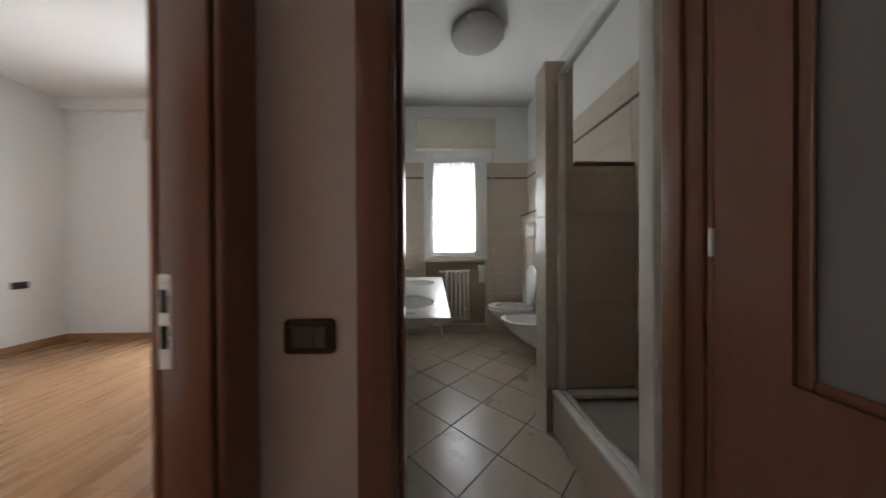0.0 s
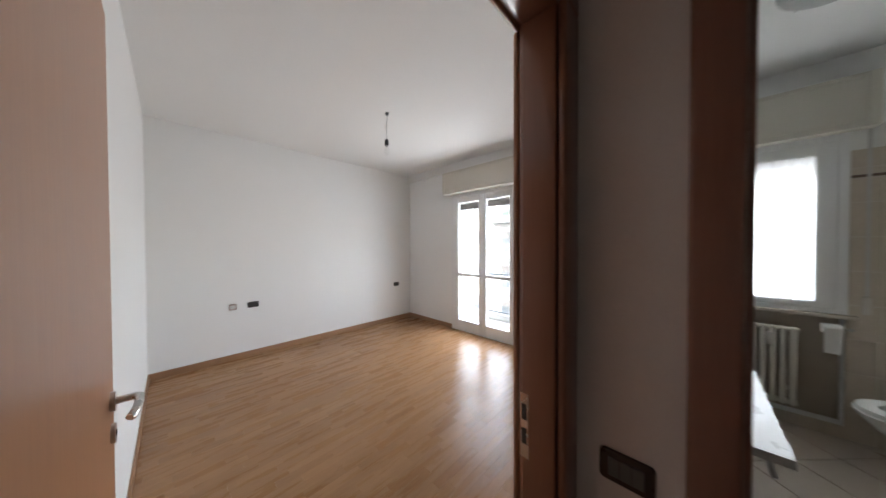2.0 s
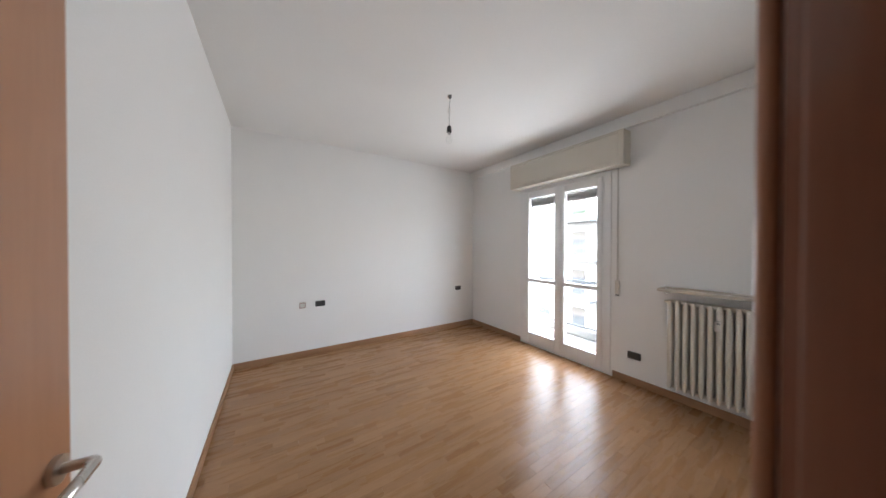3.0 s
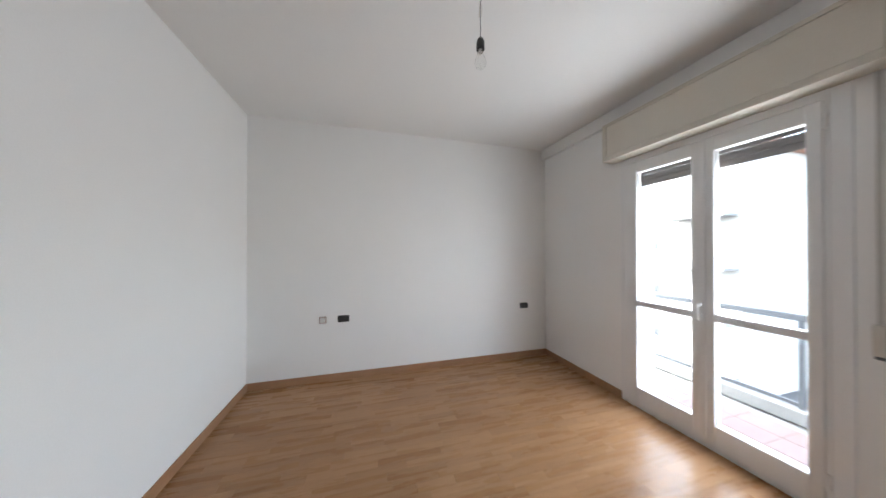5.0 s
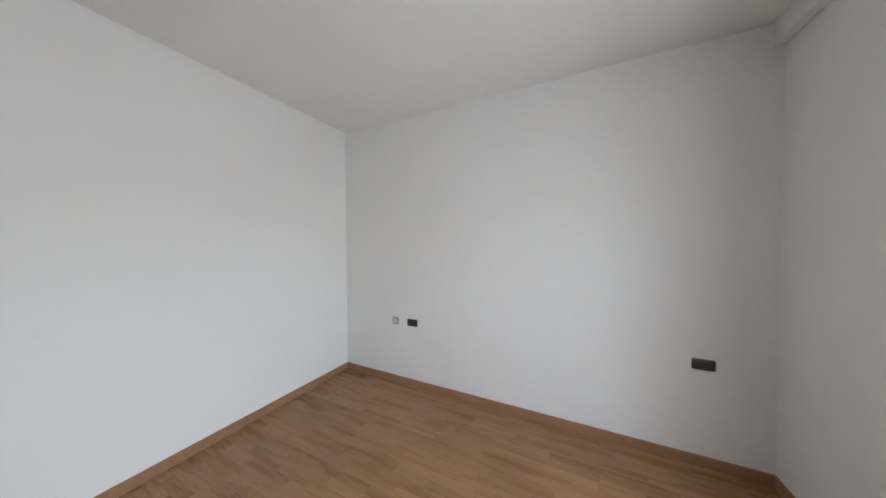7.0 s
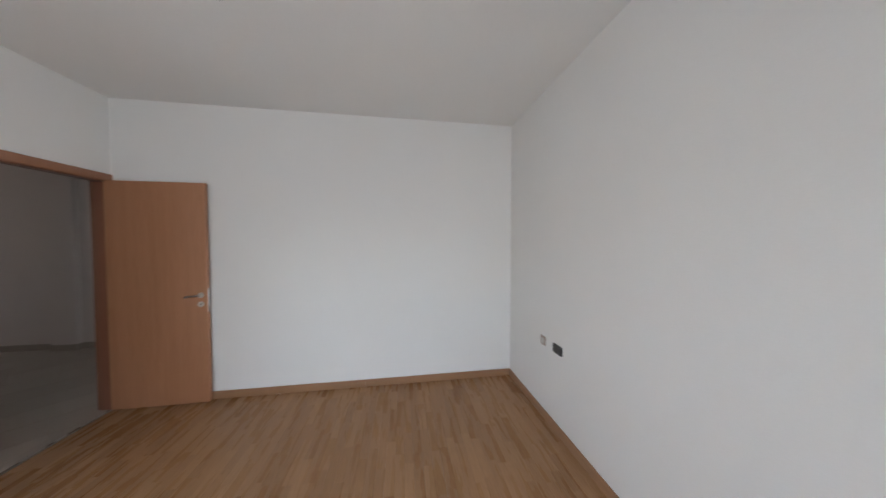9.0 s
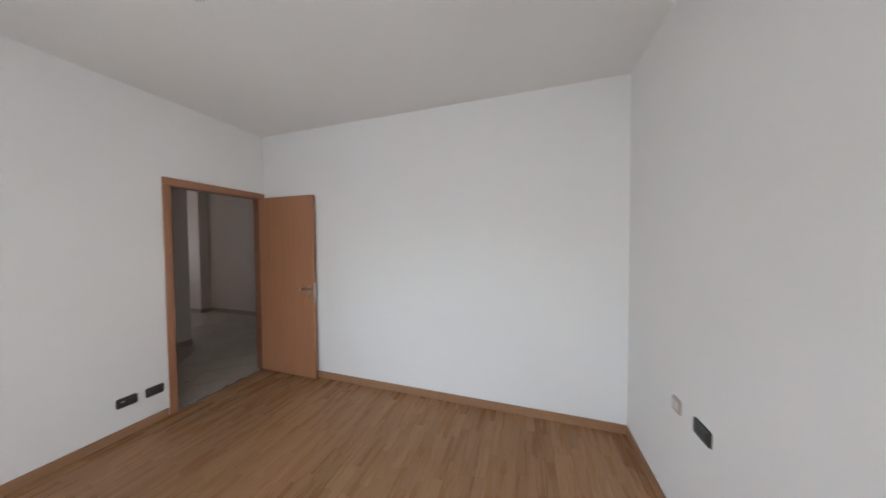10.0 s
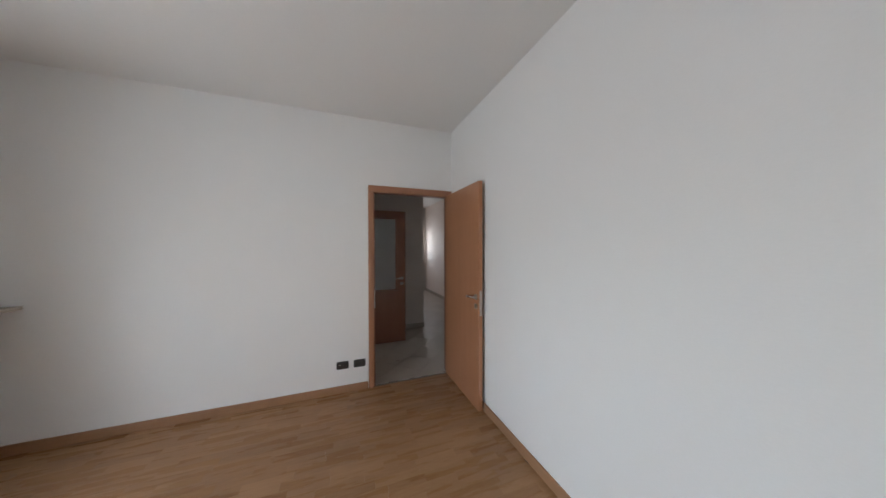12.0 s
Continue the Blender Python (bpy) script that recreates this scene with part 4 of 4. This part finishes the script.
part("roller", tube([(5.1025, 1.21, 2.0595), (5.1025, 1.21, 2.072)], 0.012, 12), GASKET, shower)

# ---- outside ----
solid("ground", blocks(((-400, -400, -7.1), (400, 500, -7.0))), ASPHALT, "grey street far below", "ground", "structure")
balcony = solid("balcony_slab", blocks(((-0.9, 4.02, -0.25), (4.2, 5.05, -0.135))), CONCRETE, "concrete balcony slab", "balcony", "structure")
part("kerb", block((-0.9, 4.90, -0.119), (4.2, 5.045, 0.005), 0.01), CONCRETE, balcony, "low concrete kerb along the balcony edge")
fence = thing("balcony_railing", "grey metal balcony railing", "railing")
part("top_rail", block((-0.9, 4.955, 0.80), (4.2, 5.0, 0.86), 0.008), RAIL, fence)
part("lower_rail", block((-0.9, 4.965, 0.02), (4.2, 4.99, 0.055), 0.004), RAIL, fence)
for k in range(3):
    part("post", block((-0.47 + 2.2 * k, 4.96, 0.005), (-0.435 + 2.2 * k, 4.995, 0.799), 0.003), RAIL, fence)


def house(x0, x1, y, z1, storeys, bays, balcony_bay, label):
    """A street house whose front faces the flat."""
    ob = thing("apartment_building", label, "building")
    part("wall", blocks(((x0, y, -7.0), (x1, y + 10, z1))), RENDER, ob)
    part("roof", block((x0 - 0.5, y - 0.6, z1 + 0.001), (x1 + 0.5, y + 10.5, z1 + 0.45), 0.05), ROOFING, ob)
    step = (x1 - x0) / bays
    for s in range(storeys):
        z = -5.6 + s * 3.05
        for b in range(bays):
            cx = x0 + (b + 0.5) * step
            tall = b in balcony_bay
            w = part("window", block((cx - 0.65, y - 0.05, z + (0.05 if tall else 0.9)), (cx + 0.65, y - 0.001, z + 2.25), 0.01), PVC, ob)
            part("pane", block((cx - 0.56, y - 0.06, z + (0.15 if tall else 1.0)), (cx + 0.56, y - 0.0505, z + 2.0)), DARK_GLASS, w)
            part("shutter", block((cx - 0.58, y - 0.075, z + 1.55), (cx + 0.58, y - 0.061, z + 2.2)), FAR_SHUTTER, w)
            if tall:
                bal = part("balcony", block((cx - 1.5, y - 1.25, z - 0.18), (cx + 1.5, y - 0.001, z), 0.02), WEATHERED, ob)
                part("parapet", blocks(((cx - 1.5, y - 1.25, z + 0.001), (cx + 1.5, y - 1.19, z + 0.35)), ((cx - 1.5, y - 1.25, z + 0.9), (cx + 1.5, y - 1.2, z + 0.95)),
                                       ((cx - 1.5, y - 1.25, z + 0.351), (cx - 1.45, y - 1.2, z + 0.899)), ((cx + 1.45, y - 1.25, z + 0.351), (cx + 1.5, y - 1.2, z + 0.899))), WEATHERED, bal)
                if s == 3:
                    leaves = bmesh.new()
                    for _ in range(260):
                        p = Vector((cx + random.uniform(-1.3, 1.3), y - 1.22 + random.uniform(-0.15, 0.2), z + 0.35 + random.betavariate(1.5, 2.5) * 0.7))
                        q = Euler([random.uniform(0, 6.3) for _ in range(3)]).to_matrix()
                        leaves.faces.new([leaves.verts.new(p + q @ Vector(c)) for c in ((-0.07, 0, 0), (0, 0.035, 0), (0.07, 0, 0.01), (0, -0.035, 0))])
                    part("planter_leaves", leaves, LEAF, bal, "green balcony plants")
    return ob


house(-22.1, -6.3, 21.0, 7.4, 4, 5, (1, 4), "pale rendered apartment house with balconies across the street")
house(13.5, 32.0, 24.0, 4.0, 3, 5, (0, 2), "pale rendered apartment house farther down the street")

# ---- floors and tiles ----
floor = solid("floor", blocks(((0, 0, -0.12), (3.866, L, -0.0135))), GROUT, "honey-brown oak strip parquet, satin varnish", "floor", "structure")
solid("floor_door_base", blocks(((3.8665, DOOR[0] - 0.019, -0.12), (CX - 0.0005, DOOR[1] + 0.019, -0.0035))), WALL_GROUT, "screed below the doorway tiles", "floor", "structure")
unit = mesh_of("strip", cuboid(bmesh.new(), (0, -0.5, -0.013), (0.0633, 0.5, 0.0)), OAK)
rnd = random.Random(7)
rest_v, rest_f, near = [], [], 0
row = 0
while row * 0.0640 < 3.865:
    xa = row * 0.0640
    width = min(0.0633, 3.865 - xa)
    if xa < W < xa + width:
        width = W - 0.001 - xa
    doorway = xa + width > W
    lo_y, hi_y = (DOOR[0] - 0.013, DOOR[1] + 0.013) if doorway else (0.0, L)
    y = lo_y - rnd.uniform(0.0, 0.4)
    while y < hi_y:
        size = rnd.choice((0.24, 0.29, 0.34, 0.39, 0.44))
        a, b = max(y, lo_y), min(y + size - 0.0006, hi_y)
        y += size
        if b - a < 0.02:
            continue
        if near < 300 and 0.45 < xa < 3.3 and a < 2.95 and width > 0.0632:
            ob = new("strip", unit)
            ob.parent = floor
            ob.location, ob.scale = (xa, (a + b) / 2, 0), (1, b - a, 1)
            near += 1
        else:
            i = len(rest_v)
            rest_v += [(px, py, pz) for pz in (-0.013, 0.0) for py in (a, b) for px in (xa, xa + width)]
            rest_f += [tuple(i + k for k in f) for f in ((0, 2, 3, 1), (4, 5, 7, 6), (0, 1, 5, 4), (2, 6, 7, 3), (0, 4, 6, 2), (1, 3, 7, 5))]
    row += 1
me = bpy.data.meshes.new("strips")
me.from_pydata(rest_v, [], rest_f)
me.materials.append(OAK)
rest = new("strips", me)
rest.parent = floor
tagged(rest, kind="stuff")


def diagonal_tiles(parent, areas, pitch, origin, mat, gap=0.005, name="tile"):
    """Square tiles laid on the diagonal, cut at the edges of the areas."""
    s = (pitch - gap) / math.sqrt(2)
    full = loft([[(s, 0, -0.009), (0, s, -0.009), (-s, 0, -0.009), (0, -s, -0.009)], [(s - 0.001, 0, 0), (0, s - 0.001, 0), (-s + 0.001, 0, 0), (0, -s + 0.001, 0)]])
    shared = mesh_of(name, full, mat)
    d = pitch * math.sqrt(2)
    for x0, y0, x1, y1 in areas:
        for i in range(int((x0 - origin[0]) / d * 2) - 3, int((x1 - origin[0]) / d * 2) + 4):
            for j in range(int((y0 - origin[1]) / d * 2) - 3, int((y1 - origin[1]) / d * 2) + 4):
                if (i + j) % 2:
                    continue
                cx, cy = origin[0] + i * d / 2, origin[1] + j * d / 2
                if cx - s > x0 and cx + s < x1 and cy - s > y0 and cy + s < y1:
                    ob = new(name, shared)
                    ob.location = (cx, cy, 0)
                    ob.parent = parent
                    continue
                poly = clip([(cx + s, cy), (cx, cy + s), (cx - s, cy), (cx, cy - s)], x0, y0, x1, y1)
                if len(poly) > 2 and abs(sum(p[0] * q[1] - q[0] * p[1] for p, q in zip(poly, poly[1:] + poly[:1]))) > 0.0004:
                    ring = []
                    for p in poly:
                        if not ring or math.dist(p, ring[-1]) > 1e-4:
                            ring.append(p)
                    if math.dist(ring[0], ring[-1]) < 1e-4:
                        ring.pop()
                    if len(ring) > 2:
                        ob = new(name, mesh_of(name, loft([[(*p, -0.009) for p in ring], [(*p, 0.0) for p in ring]]), mat))
                        ob.parent = parent


bfloor = solid("floor_bathroom", blocks(((CX, BY0, -0.12), (BX1, LB, -0.0035))), GROUT, "beige floor tiles laid diagonally with dark joints", "floor", "structure")
diagonal_tiles(bfloor, [(CX, BY0 + 0.02, FALSE_X, LB)], 0.322, (4.479, 2.157), TILE)
hfloor = solid("floor_hall", blocks(((CX, HY, -0.12), (HX, BY0, -0.0035)), ((HX, HY, -0.12), (9.6, YC, -0.0035))), WALL_GROUT, "pale beige hall floor tiles", "floor", "structure")
diagonal_tiles(hfloor, [(CX, HY, HX, BY0 + 0.018), (HX + 0.001, HY, 9.6, YC), (3.8665, DOOR[0] - 0.013, CX - 0.0005, DOOR[1] + 0.013)], 0.333, (4.5, 0.1), HALL_TILE, 0.003)


def wall_tiles(parent, axis, face, sign, u0, u1, z0, z1, holes=(), tw=0.40, th=0.25, thick=0.008):
    """Tiles on a wall across the axis, standing out from face to the side of sign."""
    cache = {}
    v = z0
    while v < z1 - 0.005:
        u = u0
        while u < u1 - 0.005:
            rects = [(u, v, min(u + tw - 0.002, u1), min(v + th - 0.002, z1))]
            for hole in holes:
                rects = minus(rects, hole)
            for a, b, c, d in rects:
                if c - a < 0.01 or d - b < 0.01:
                    continue
                key = (round(c - a, 3), round(d - b, 3))
                if key not in cache:
                    lo, hi = sorted((0.0005 * sign, thick * sign))
                    w, h = key
                    cache[key] = mesh_of("wall_tile", block((lo, 0, 0), (hi, w, h), 0.001, 1) if axis == "x" else block((0, lo, 0), (w, hi, h), 0.001, 1), WALL_TILE)
                ob = new("wall_tile", cache[key])
                ob.location = (face, a, b) if axis == "x" else (a, face, b)
                ob.parent = parent
            u += tw
        v += th


TZ = 2.13
wall_tiles(north, "y", LB, -1, CX + 0.001, BX1 - 0.001, 0.0, TZ, [(4.245, 0.894, 5.037, 2.285), (4.21, 0.891, 5.075, 0.922), (4.257, 0.09, 5.025, 0.894), (FALSE_X, 0, BX1, 1.455)])
wall_tiles(bath_east, "x", BX1, -1, BY1 + 0.001, LB - 0.009, 0.0, TZ, [(2.05, 0, LB, 1.481)])
wall_tiles(false, "x", FALSE_X, -1, 2.05, LB - 0.009, 0.0, 1.455)
wall_tiles(pillar, "x", 5.03, -1, 1.8465, 1.993, 0.0, 2.135)
wall_tiles(pillar, "y", 1.855, -1, 5.0305, 5.183, 0.26, 2.135)
wall_tiles(half, "y", 1.865, -1, 5.1835, BX1 - 0.01, 0.26, 1.54)
wall_tiles(bath_wall, "y", BY1, 1, 5.07, BX1, 0.0, TZ)
border = thing("trim_border", "thin brown tile border round the bathroom walls", "tile border", kind="structure")
for lo, hi in (((CX + 0.002, LB - 0.014, 1.928), (4.244, LB - 0.0085, 1.948)), ((5.038, LB - 0.014, 1.928), (BX1 - 0.0145, LB - 0.0085, 1.948)), ((BX1 - 0.014, BY1 + 0.01, 1.928), (BX1 - 0.0085, LB - 0.0145, 1.948))):
    part("border_tile", block(lo, hi, 0.001), LISTEL, border)
for k in range(17):
    for j in range(3):
        ob = part("balcony_tile", block((-0.89 + k * 0.30, 4.03 + j * 0.25, -0.1345), (-0.594 + k * 0.30, 4.276 + j * 0.25, -0.12)), TERRACOTTA, balcony)
